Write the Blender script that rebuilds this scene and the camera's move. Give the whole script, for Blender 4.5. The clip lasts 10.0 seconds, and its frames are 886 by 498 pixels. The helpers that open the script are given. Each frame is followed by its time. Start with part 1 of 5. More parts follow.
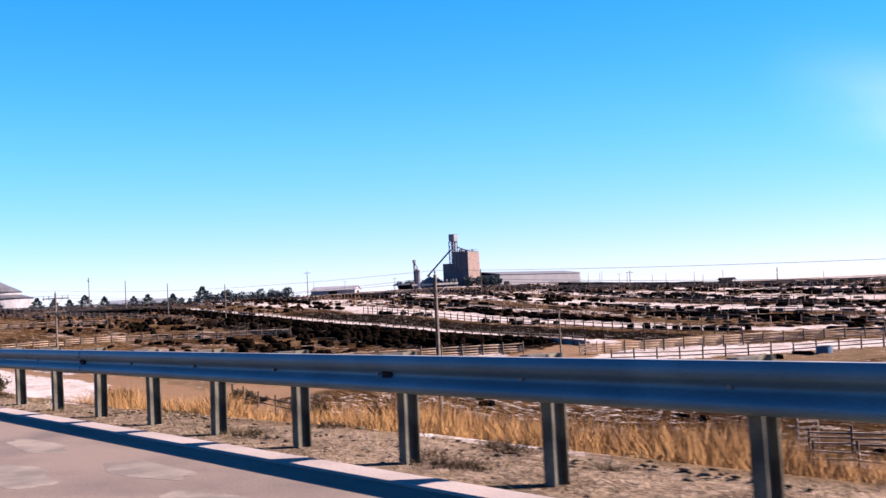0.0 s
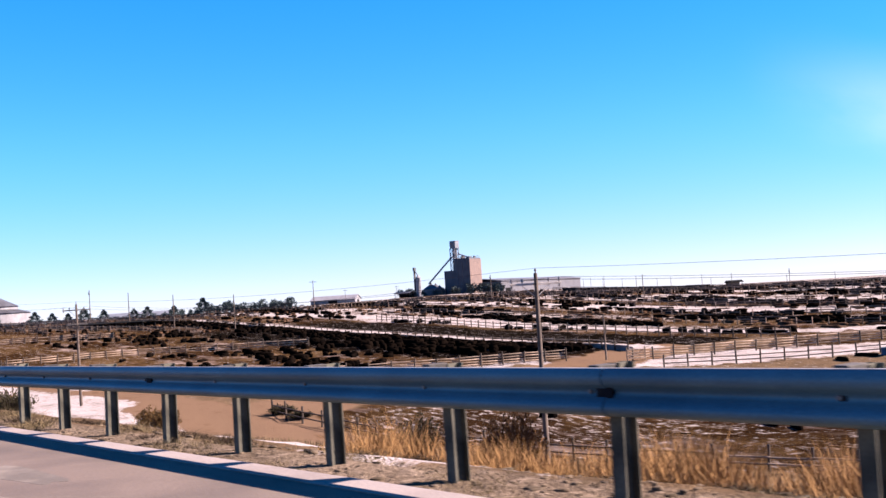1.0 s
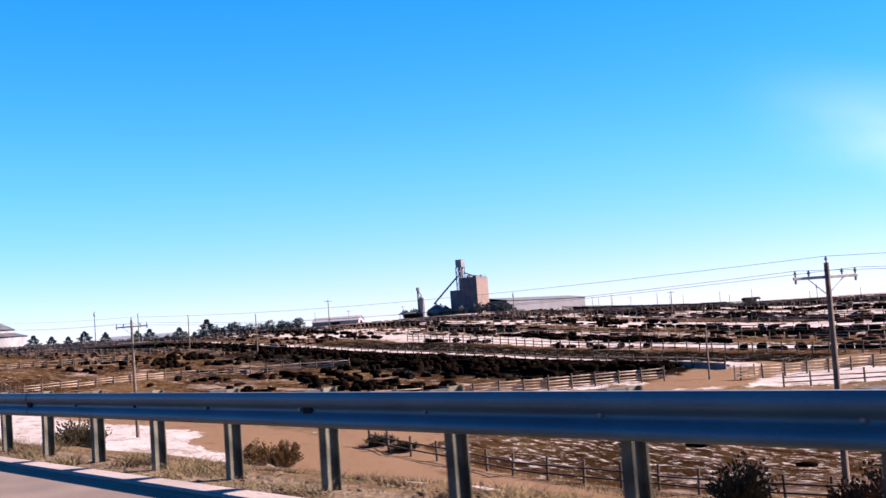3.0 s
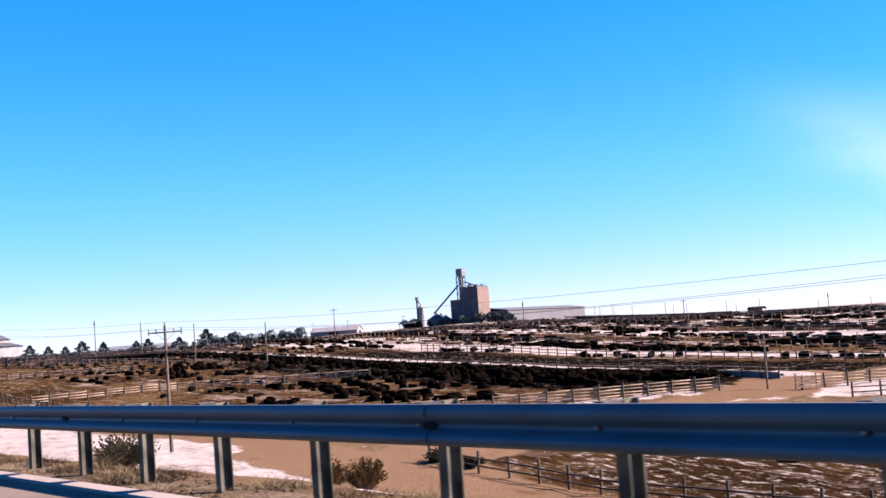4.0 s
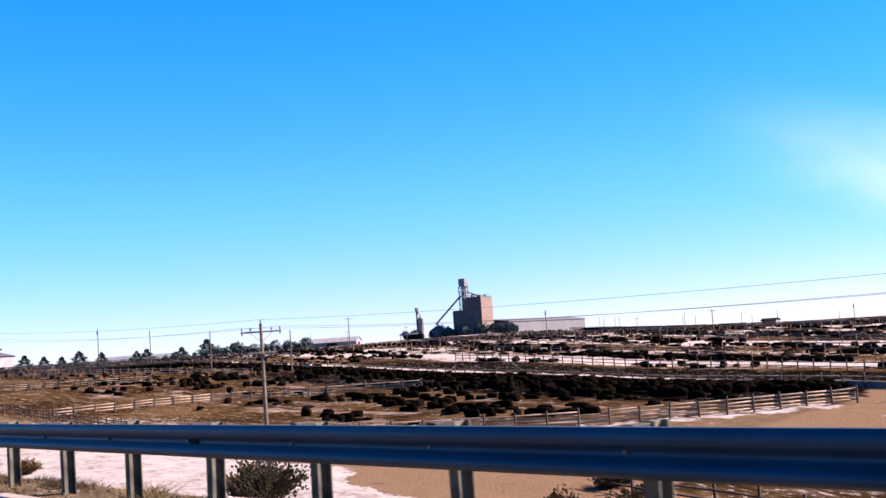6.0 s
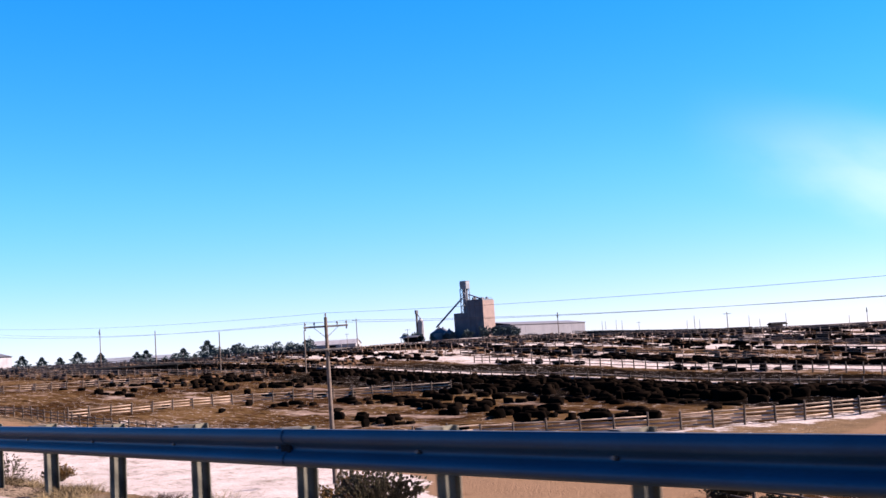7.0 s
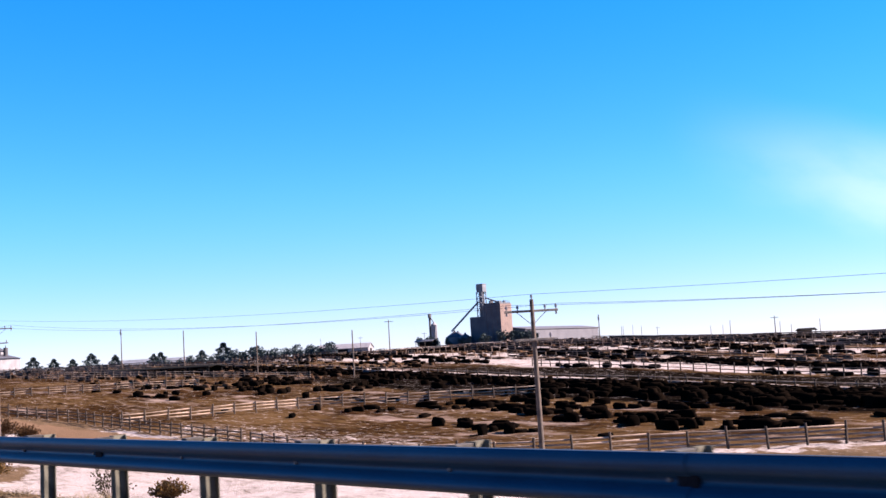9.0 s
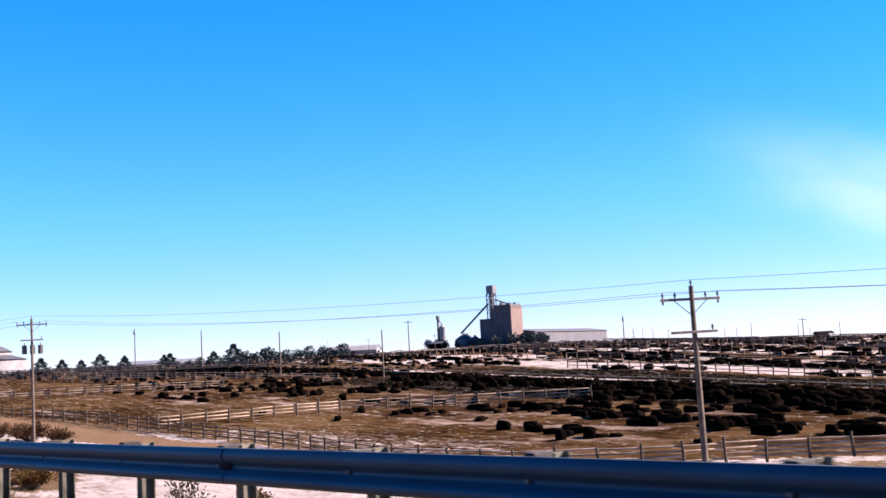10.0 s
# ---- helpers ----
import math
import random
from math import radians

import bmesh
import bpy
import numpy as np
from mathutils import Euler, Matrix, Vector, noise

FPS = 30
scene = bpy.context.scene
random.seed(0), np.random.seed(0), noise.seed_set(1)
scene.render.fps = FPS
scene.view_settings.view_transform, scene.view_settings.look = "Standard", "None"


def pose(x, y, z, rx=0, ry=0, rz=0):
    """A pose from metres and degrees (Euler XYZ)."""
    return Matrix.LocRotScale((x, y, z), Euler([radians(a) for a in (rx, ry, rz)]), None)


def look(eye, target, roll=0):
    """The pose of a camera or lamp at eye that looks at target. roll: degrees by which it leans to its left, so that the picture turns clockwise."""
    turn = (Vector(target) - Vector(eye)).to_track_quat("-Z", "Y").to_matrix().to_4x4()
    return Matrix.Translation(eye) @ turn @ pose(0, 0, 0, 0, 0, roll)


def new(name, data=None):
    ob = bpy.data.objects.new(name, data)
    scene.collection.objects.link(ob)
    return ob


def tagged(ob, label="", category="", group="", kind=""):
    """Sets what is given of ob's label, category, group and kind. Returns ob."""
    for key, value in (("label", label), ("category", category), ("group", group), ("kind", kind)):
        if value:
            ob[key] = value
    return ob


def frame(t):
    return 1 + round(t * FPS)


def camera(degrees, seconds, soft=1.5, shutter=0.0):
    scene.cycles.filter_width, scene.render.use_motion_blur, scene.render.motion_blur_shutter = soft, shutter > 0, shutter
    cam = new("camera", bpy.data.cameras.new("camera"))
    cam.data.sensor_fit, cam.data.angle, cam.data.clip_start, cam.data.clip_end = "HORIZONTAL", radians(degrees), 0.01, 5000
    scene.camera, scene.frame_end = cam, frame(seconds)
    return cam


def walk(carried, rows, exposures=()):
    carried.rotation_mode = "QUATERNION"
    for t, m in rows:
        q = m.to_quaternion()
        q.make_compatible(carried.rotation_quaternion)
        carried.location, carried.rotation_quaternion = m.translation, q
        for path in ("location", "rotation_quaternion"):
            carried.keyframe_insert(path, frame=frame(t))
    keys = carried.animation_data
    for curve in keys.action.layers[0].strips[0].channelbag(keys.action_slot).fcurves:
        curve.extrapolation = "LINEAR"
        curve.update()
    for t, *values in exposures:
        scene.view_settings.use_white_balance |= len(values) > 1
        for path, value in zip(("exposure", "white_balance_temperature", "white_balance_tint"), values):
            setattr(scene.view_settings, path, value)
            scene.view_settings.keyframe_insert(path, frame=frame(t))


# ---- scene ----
# Camera and its drive along the road
cam = camera(42.51, 10.0, soft=1.5, shutter=0.1)
PATH = [
    (0, 0.000, 0.000, 0.008, 54.046, 2.235, 2.691),
    (0.5, -5.160, -0.054, -0.015, 53.899, 2.447, 3.225),
    (1, -10.321, -0.111, -0.037, 53.521, 2.626, 3.632),
    (1.5, -15.383, -0.169, -0.064, 53.344, 2.865, 3.842),
    (2, -19.601, -0.220, -0.088, 53.111, 3.092, 3.873),
    (2.5, -24.727, -0.286, -0.118, 52.918, 3.399, 4.030),
    (4, -39.210, -0.497, -0.199, 52.075, 4.173, 4.116),
    (4.5, -44.408, -0.583, -0.216, 51.815, 4.387, 4.141),
    (5, -48.541, -0.657, -0.226, 51.602, 4.519, 4.108),
    (5.5, -53.672, -0.754, -0.247, 51.306, 4.651, 4.051),
    (7, -68.239, -1.070, -0.346, 50.437, 4.925, 3.664),
    (7.5, -73.362, -1.198, -0.365, 50.295, 4.983, 3.502),
    (8, -78.453, -1.333, -0.381, 50.181, 5.052, 3.485),
    (8.5, -82.691, -1.453, -0.398, 50.066, 5.137, 3.369),
    (9, -87.810, -1.608, -0.420, 49.956, 5.206, 3.312),
    (9.5, -92.938, -1.773, -0.444, 49.899, 5.290, 3.226),
    (10, -98.157, -1.952, -0.469, 49.736, 5.358, 3.123),
]


def aim(x, y, z, yaw, pitch, lean):
    a, b = radians(yaw), radians(pitch)
    way = Vector((-math.sin(a) * math.cos(b), math.cos(a) * math.cos(b), math.sin(b)))
    eye = Vector((x, y, z))
    return look(eye, eye + way * 10, -lean)


walk(cam, [(t, aim(*row)) for t, *row in PATH], exposures=[(0, 2.66, 5600, 18), (10, 2.66, 5600, 18)])

# Sky and sun
SUN_FROM = Vector((0.60, 0.80, 0.69)).normalized()
world = bpy.data.worlds.new("sky")
scene.world = world
world.use_nodes = True
wn = world.node_tree
wn.nodes.clear()
sky = wn.nodes.new("ShaderNodeTexSky")
sky.sky_type, sky.sun_disc = "NISHITA", False
sky.sun_elevation = math.asin(SUN_FROM.z)
sky.sun_rotation = math.atan2(SUN_FROM.x, SUN_FROM.y)
sky.altitude, sky.air_density, sky.dust_density, sky.ozone_density = 1500, 1.0, 0.0, 6.0
back = wn.nodes.new("ShaderNodeBackground")
back.inputs["Strength"].default_value = 0.055
world_out = wn.nodes.new("ShaderNodeOutputWorld")
tone = wn.nodes.new("ShaderNodeHueSaturation")
tone.inputs["Saturation"].default_value = 1.43
even = wn.nodes.new("ShaderNodeGamma")
even.inputs["Gamma"].default_value = 0.77
wn.links.new(sky.outputs["Color"], even.inputs["Color"])
wn.links.new(even.outputs["Color"], tone.inputs["Color"])
haze = wn.nodes.new("ShaderNodeMix")
haze.data_type, haze.blend_type = "RGBA", "MULTIPLY"
haze.inputs[0].default_value, haze.inputs[7].default_value = 1.0, (1.0, 0.955, 0.975, 1.0)
wn.links.new(tone.outputs["Color"], haze.inputs[6])


def wcalc(op, a, b=0.0):
    q = wn.nodes.new("ShaderNodeMath")
    q.operation = op
    for i, v in enumerate((a, b)):
        if isinstance(v, float):
            q.inputs[i].default_value = v
        else:
            wn.links.new(v, q.inputs[i])
    return q.outputs[0]


def wramp(value, lo, hi):
    q = wn.nodes.new("ShaderNodeMapRange")
    q.interpolation_type = "SMOOTHSTEP"
    q.inputs["From Min"].default_value, q.inputs["From Max"].default_value = lo, hi
    wn.links.new(value, q.inputs["Value"])
    return q.outputs["Result"]


def wdot(way):
    q = wn.nodes.new("ShaderNodeVectorMath")
    q.operation = "DOT_PRODUCT"
    wn.links.new(air.outputs["Generated"], q.inputs[0])
    q.inputs[1].default_value = way
    return q.outputs["Value"]


# A faint streak of high cloud
air = wn.nodes.new("ShaderNodeTexCoord")
along = wdot((0.793, 0.507, -0.337))
across = wdot((0.354, 0.067, 0.933))
joined = wn.nodes.new("ShaderNodeCombineXYZ")
wn.links.new(wcalc("MULTIPLY", along, 7.0), joined.inputs[0])
wn.links.new(wcalc("MULTIPLY", across, 16.0), joined.inputs[1])
wisps = wn.nodes.new("ShaderNodeTexNoise")
wisps.inputs["Scale"].default_value, wisps.inputs["Detail"].default_value = 1.3, 6
wn.links.new(joined.outputs[0], wisps.inputs["Vector"])
drift = wcalc("ADD", wcalc("SUBTRACT", across, 0.001), wcalc("MULTIPLY", wcalc("SUBTRACT", wisps.outputs["Fac"], 0.5), 0.03))
veil = wcalc("MULTIPLY", wramp(wcalc("ABSOLUTE", drift), 0.056, 0.0), wramp(along, -0.17, 0.14))
veil = wcalc("MULTIPLY", veil, wramp(along, 0.45, 0.2))
veil = wcalc("MULTIPLY", veil, wcalc("MULTIPLY", wramp(wisps.outputs["Fac"], 0.0, 0.7), 0.26))
cloud = wn.nodes.new("ShaderNodeMix")
cloud.data_type = "RGBA"
cloud.inputs[7].default_value = (8.2, 6.0, 6.3, 1.0)
wn.links.new(veil, cloud.inputs[0])
low = wn.nodes.new("ShaderNodeMix")
low.data_type, low.blend_type = "RGBA", "MULTIPLY"
low.inputs[7].default_value = (0.84, 0.735, 0.775, 1.0)
wn.links.new(wramp(wdot((0.0, 0.0, 1.0)), 0.16, -0.02), low.inputs[0])
wn.links.new(haze.outputs[2], low.inputs[6])
high = wn.nodes.new("ShaderNodeMix")
high.data_type, high.blend_type = "RGBA", "MULTIPLY"
high.inputs[7].default_value = (0.55, 0.58, 0.90, 1.0)
wn.links.new(wramp(wdot((0.0, 0.0, 1.0)), 0.46, 0.95), high.inputs[0])
wn.links.new(low.outputs[2], high.inputs[6])
wn.links.new(high.outputs[2], cloud.inputs[6])
wn.links.new(cloud.outputs[2], back.inputs["Color"])
wn.links.new(back.outputs["Background"], world_out.inputs["Surface"])
sun = new("sun", bpy.data.lights.new("sun", "SUN"))
sun.data.energy, sun.data.angle, sun.data.color = 5.0, radians(0.5), (1.0, 0.79, 0.62)
sun.matrix_world = look(SUN_FROM * 50, (0, 0, 0))
# ---- small builders ----
def shader(name, base, rough=0.8, metal=0.0, alt=None, scale=3.0, fine=40.0, bump=0.2, rand=0.0, spec=0.3, lo=0.4, hi=0.62):
    """A surface with large stains, fine grain and a light relief. rand: change of brightness from piece to piece."""
    m = bpy.data.materials.new(name)
    m.use_nodes = True
    nt = m.node_tree
    n, ln = nt.nodes, nt.links
    bsdf = n["Principled BSDF"]
    bsdf.inputs["Roughness"].default_value = rough
    bsdf.inputs["Metallic"].default_value = metal
    bsdf.inputs["Specular IOR Level"].default_value = spec
    co = n.new("ShaderNodeTexCoord")
    big = n.new("ShaderNodeTexNoise")
    big.inputs["Scale"].default_value, big.inputs["Detail"].default_value = scale, 5
    small = n.new("ShaderNodeTexNoise")
    small.inputs["Scale"].default_value, small.inputs["Detail"].default_value = fine, 4
    for tex in (big, small):
        ln.new(co.outputs["Object"], tex.inputs["Vector"])
    ramp = n.new("ShaderNodeMapRange")
    ramp.inputs["From Min"].default_value, ramp.inputs["From Max"].default_value = lo, hi
    ln.new(big.outputs["Fac"], ramp.inputs["Value"])
    mix = n.new("ShaderNodeMix")
    mix.data_type = "RGBA"
    alt = alt or tuple(c * 0.72 for c in base)
    mix.inputs[6].default_value, mix.inputs[7].default_value = (*base, 1), (*alt, 1)
    ln.new(ramp.outputs["Result"], mix.inputs[0])
    hsv = n.new("ShaderNodeHueSaturation")
    ln.new(mix.outputs[2], hsv.inputs["Color"])
    val = n.new("ShaderNodeMapRange")
    val.inputs["From Min"].default_value, val.inputs["From Max"].default_value = 0.3, 0.7
    val.inputs["To Min"].default_value, val.inputs["To Max"].default_value = 0.82, 1.15
    ln.new(small.outputs["Fac"], val.inputs["Value"])
    last = val.outputs["Result"]
    if rand:
        info = n.new("ShaderNodeObjectInfo")
        span = n.new("ShaderNodeMapRange")
        span.inputs["To Min"].default_value, span.inputs["To Max"].default_value = 1 - rand, 1 + rand
        ln.new(info.outputs["Random"], span.inputs["Value"])
        mul = n.new("ShaderNodeMath")
        mul.operation = "MULTIPLY"
        ln.new(last, mul.inputs[0])
        ln.new(span.outputs["Result"], mul.inputs[1])
        last = mul.outputs[0]
    ln.new(last, hsv.inputs["Value"])
    ln.new(hsv.outputs["Color"], bsdf.inputs["Base Color"])
    if bump:
        bp = n.new("ShaderNodeBump")
        bp.inputs["Strength"].default_value, bp.inputs["Distance"].default_value = bump, 0.02
        ln.new(small.outputs["Fac"], bp.inputs["Height"])
        ln.new(bp.outputs["Normal"], bsdf.inputs["Normal"])
    return m


def box(bm, c, size, rz=0.0, tilt=None):
    m = Matrix.Translation(c) @ Matrix.Rotation(rz, 4, "Z")
    if tilt is not None:
        m = m @ tilt
    return bmesh.ops.create_cube(bm, size=1.0, matrix=m @ Matrix.Diagonal((*size, 1)))["verts"]


def rod(bm, a, b, r0, r1=None, n=8):
    """A round bar from a to b, tapering from r0 to r1."""
    a, b = Vector(a), Vector(b)
    way = b - a
    m = Matrix.Translation((a + b) / 2) @ way.to_track_quat("Z", "Y").to_matrix().to_4x4()
    return bmesh.ops.create_cone(bm, cap_ends=True, segments=n, radius1=r0, radius2=r0 if r1 is None else r1, depth=way.length, matrix=m)["verts"]


def beam(bm, a, b, w, h):
    """A square bar from a to b, w wide and h high."""
    a, b = Vector(a), Vector(b)
    way = b - a
    m = Matrix.Translation((a + b) / 2) @ way.to_track_quat("X", "Z").to_matrix().to_4x4()
    return bmesh.ops.create_cube(bm, size=1.0, matrix=m @ Matrix.Diagonal((way.length, w, h, 1)))["verts"]


def prism(bm, outline, a, b):
    """A closed outline of (across, up) drawn out between two frames a and b (Matrix: x across, y up)."""
    lo = [bm.verts.new(a @ Vector((u, v, 0))) for u, v in outline]
    hi = [bm.verts.new(b @ Vector((u, v, 0))) for u, v in outline]
    n = len(outline)
    for i in range(n):
        bm.faces.new((lo[i], lo[(i + 1) % n], hi[(i + 1) % n], hi[i]))
    bm.faces.new(lo[::-1])
    bm.faces.new(hi)


def finish(bm, name, material, smooth=False, bevel=0.0):
    if bevel:
        bmesh.ops.bevel(bm, geom=bm.edges[:], offset=bevel, segments=1, affect="EDGES")
    bmesh.ops.recalc_face_normals(bm, faces=bm.faces[:])
    me = bpy.data.meshes.new(name)
    bm.to_mesh(me)
    bm.free()
    me.materials.append(material)
    if smooth:
        for p in me.polygons:
            p.use_smooth = True
    return me


def part(name, bm, material, parent, label="", smooth=False, bevel=0.0):
    ob = new(name, finish(bm, name, material, smooth, bevel))
    ob.parent = parent
    return tagged(ob, label)


def thing(name, at, label, category, group="", kind=""):
    ob = new(name)
    ob.empty_display_size = 0.3
    ob.matrix_world = at if isinstance(at, Matrix) else Matrix.Translation(at)
    return tagged(ob, label, category, group, kind)


def share(name, me, parent, m):
    """One more piece on a mesh that other pieces use too."""
    ob = new(name, me)
    ob.parent = parent
    ob.matrix_basis = m
    return ob
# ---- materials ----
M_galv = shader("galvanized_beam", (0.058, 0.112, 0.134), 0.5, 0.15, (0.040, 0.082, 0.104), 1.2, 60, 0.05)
# Paler copy of the beam steel: the sunlit line on the lip is painted in.
M_edge = shader("sunlit_lip_steel", (0.20, 0.19, 0.19), 0.6, 0.1, (0.12, 0.115, 0.115), 2, 50, 0.05)


def dim_along(m, x0, x1, dim):
    """The steel darkens along the rail, from x0 to x1: fading reflections painted in."""
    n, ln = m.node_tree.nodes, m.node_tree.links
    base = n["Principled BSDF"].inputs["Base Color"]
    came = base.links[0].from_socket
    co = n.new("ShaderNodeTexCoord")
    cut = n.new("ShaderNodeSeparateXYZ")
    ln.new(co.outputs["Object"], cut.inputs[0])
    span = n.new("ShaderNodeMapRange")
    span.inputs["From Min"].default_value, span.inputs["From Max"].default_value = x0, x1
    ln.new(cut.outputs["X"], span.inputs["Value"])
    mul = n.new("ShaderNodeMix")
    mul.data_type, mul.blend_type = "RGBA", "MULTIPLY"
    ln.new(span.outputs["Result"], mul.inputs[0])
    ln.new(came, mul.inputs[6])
    mul.inputs[7].default_value = (*dim, 1)
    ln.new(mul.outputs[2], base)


# Weaker reflected light further along the rail, painted into both steels.
dim_along(M_galv, -12.0, -60.0, (0.11, 0.30, 0.48))
dim_along(M_edge, -12.0, -56.0, (0.12, 0.18, 0.26))
M_galv_post = shader("galvanized_post", (0.086, 0.078, 0.057), 0.75, 0.0, (0.036, 0.034, 0.026), 3, 50, 0.08, rand=0.2, spec=0.12)
M_block = shader("weathered_wood_block", (0.0324, 0.0266, 0.0216), 0.85, 0, (0.0144, 0.0122, 0.0101), 8, 60, 0.3, rand=0.35)
M_bolt = shader("steel_bolt", (0.1440, 0.1440, 0.1440), 0.4, 0.6, None, 20, 80, 0)
M_dark_plate = shader("rusted_plate", (0.010, 0.010, 0.012), 0.8, 0.0, (0.007, 0.007, 0.009), 20, 80, 0.1, spec=0.05)
M_pole = shader("weathered_pole_wood", (0.0774, 0.0564, 0.0408), 0.85, 0, (0.0423, 0.0318, 0.0248), 2.5, 45, 0.3, rand=0.15)
M_arm = shader("crossarm_wood", (0.1224, 0.1044, 0.0864), 0.85, 0, (0.0648, 0.0576, 0.0504), 4, 45, 0.3)
# Paler copy of the crossarm wood, with sunlight painted in, for one pole.
M_pale_arm = shader("sunlit_crossarm", (0.36, 0.32, 0.28), 0.85, 0, (0.25, 0.22, 0.19), 4, 45, 0.3)
M_porcelain = shader("insulator_glaze", (0.0795, 0.0659, 0.0613), 0.25, 0, None, 20, 60, 0, spec=0.5)
M_wire = shader("weathered_wire", (0.0252, 0.0252, 0.0274), 0.8, 0.0, None, 5, 40, 0)
M_concrete = shader("elevator_concrete", (0.060, 0.063, 0.071), 0.9, 0, (0.046, 0.048, 0.056), 0.25, 4, 0.2)
M_steel = shader("galvanized_sheet", (0.1224, 0.1260, 0.1368), 0.55, 0.2, (0.0864, 0.0900, 0.0972), 0.4, 6, 0.1)
M_barn = shader("pale_metal_siding", (0.064, 0.061, 0.067), 0.7, 0.0, (0.054, 0.052, 0.058), 0.15, 3, 0.1)
M_roof = shader("weathered_roof_sheet", (0.0600, 0.0600, 0.0635), 0.6, 0.2, (0.0388, 0.0353, 0.0353), 0.3, 5, 0.1)
M_white = shader("white_painted_wall", (0.150, 0.142, 0.145), 0.6, 0, (0.115, 0.108, 0.11), 0.4, 6, 0.1)
M_dark = shader("dark_opening", (0.0106, 0.0106, 0.0106), 0.95, 0, None, 3, 20, 0, spec=0.0)
# ---- lie of the land ----
RAIL_D = 5.670


def rail_slope(s):
    """How fast the line of the posts draws near to the x axis, s metres on."""
    return 0.010259 + 7.426e-5 * s + 1.8367e-6 * s * s


def rail_y(x):
    """The line of the guardrail posts, a wide left-hand bend."""
    d = -np.asarray(x, float)
    s = np.clip(d, -160.0, 320.0)
    return RAIL_D - 0.010259 * s - 3.713e-5 * s * s - 6.122e-7 * s ** 3 - rail_slope(s) * (d - s)


def road_z(x):
    """Height of the paved shoulder along the road."""
    return -1.36 - 0.0057 * np.clip(-np.asarray(x, float), -300.0, 300.0)


def ease(a):
    a = np.clip(a, 0.0, 1.0)
    return a * a * (3 - 2 * a)


def low_side(x):
    """How far the pens sink towards the low eastern side."""
    return ease((np.asarray(x, float) + 132) / 58.0)


def plain_z(x, y):
    """The feedlot's ground: flat near the road, climbing to a low rise."""
    x, y = np.asarray(x, float), np.asarray(y, float)
    r = np.hypot(x + 50, y)
    turn = np.degrees(np.arctan2(-(x + 50), np.maximum(y, 1e-3)))
    high = 9.3 - 3.2 * ease((52 - turn) / 22.0)
    high = high + 3.2 * np.exp(-(((x + 520) / np.where(x > -520, 92.0, 130.0)) ** 2 + ((y - 400) / 110.0) ** 2))
    z = -8.75 + high * ease((r - 95) / 300.0)
    fall = ease((r - 900) / 2600.0) * 3.0
    dip = 3.4 * low_side(x) * (0.3 + 0.7 * ease((140 - y) / 70.0)) * ease((330 - y) / 120.0)
    return z - fall - dip + 0.12 * np.sin(x * 0.11 + 0.6) * np.cos(y * 0.083)


def edge_at(x):
    """How far past the posts the flat verge reaches."""
    return 1.3 - 0.85 * ease((-np.asarray(x, float) - 8.0) / 14.0)


def ground_z(x, y):
    x, y = np.asarray(x, float), np.asarray(y, float)
    v = y - rail_y(x)
    zr = road_z(x)
    slope = np.clip((v - edge_at(x)) / (28.0 + 18.0 * low_side(x)), 0, 1)
    slope = slope + 0.06 * np.sin(np.pi * slope) * (1 - low_side(x))
    zp = plain_z(x, np.maximum(y, 20.0))
    z = (zr - 0.05) * (1 - slope) + zp * slope
    behind = np.clip((-v - 17.0) / 25.0, 0, 1)
    return z * (1 - behind) + (zr - 4.0) * behind
# ---- guardrail ----
def rail_top(s):
    return -0.413 - 0.0071 * s - 0.024 * min(max((45.0 - s) / 35.0, 0.0), 1.0)


def rail_frame(s, off=0.0, z=0.0):
    """Frame on the line of the posts: x along the road, y away from it, z up."""
    x = -s
    turn = -math.atan(rail_slope(min(max(s, -160.0), 320.0)))
    n = Vector((-math.sin(-turn), math.cos(turn), 0))
    p = Vector((x, float(rail_y(x)), z)) + n * off
    return Matrix.Translation(p) @ Matrix.Rotation(-turn, 4, "Z")


# ---- ground, road ----
def seg_dist(x, y, pts):
    """Distance from a line of points."""
    best = np.full(np.shape(x), 1e9)
    for (ax, ay), (bx, by) in zip(pts, pts[1:]):
        dx, dy = bx - ax, by - ay
        t = np.clip(((x - ax) * dx + (y - ay) * dy) / (dx * dx + dy * dy), 0, 1)
        best = np.minimum(best, np.hypot(x - ax - t * dx, y - ay - t * dy))
    return best


def inside(x, y, pts):
    """Distance inside (positive) or outside (negative) a closed outline."""
    hit = np.zeros(np.shape(x), bool)
    ring = pts + pts[:1]
    x, y = np.asarray(x, float), np.asarray(y, float)
    for (ax, ay), (bx, by) in zip(ring, ring[1:]):
        cross = ((ay > y) != (by > y)) & (x < (bx - ax) * (y - ay) / (by - ay + 1e-12) + ax)
        hit ^= cross
    return np.where(hit, 1, -1) * seg_dist(x, y, ring)


# Lines of the feedlot: fences, feed bunks, lanes
FENCE_ROAD = [(-121.5, 101), (-127.5, 86), (-132, 78), (-137.5, 71), (-143.5, 65), (-148, 57.5), (-156, 52), (-166, 50.3), (-175, 51.5), (-184, 53), (-203, 54.5), (-231, 56), (-262, 53), (-330, 60)]
FENCE_CROSS = [(-220, 56.5), (-218.5, 70), (-216.5, 80), (-211.5, 88), (-206, 97), (-198, 106)]
FENCE_FAR_CROSS = [(-300, 55), (-294, 67), (-288.5, 78), (-283, 89), (-278, 98)]
BUNK = [(-123, 114.5), (-172, 121), (-222, 126), (-280, 132), (-330, 136)]
ALLEY_BACK = [(-112, 136), (-172, 143), (-222, 149), (-280, 155), (-340, 160)]
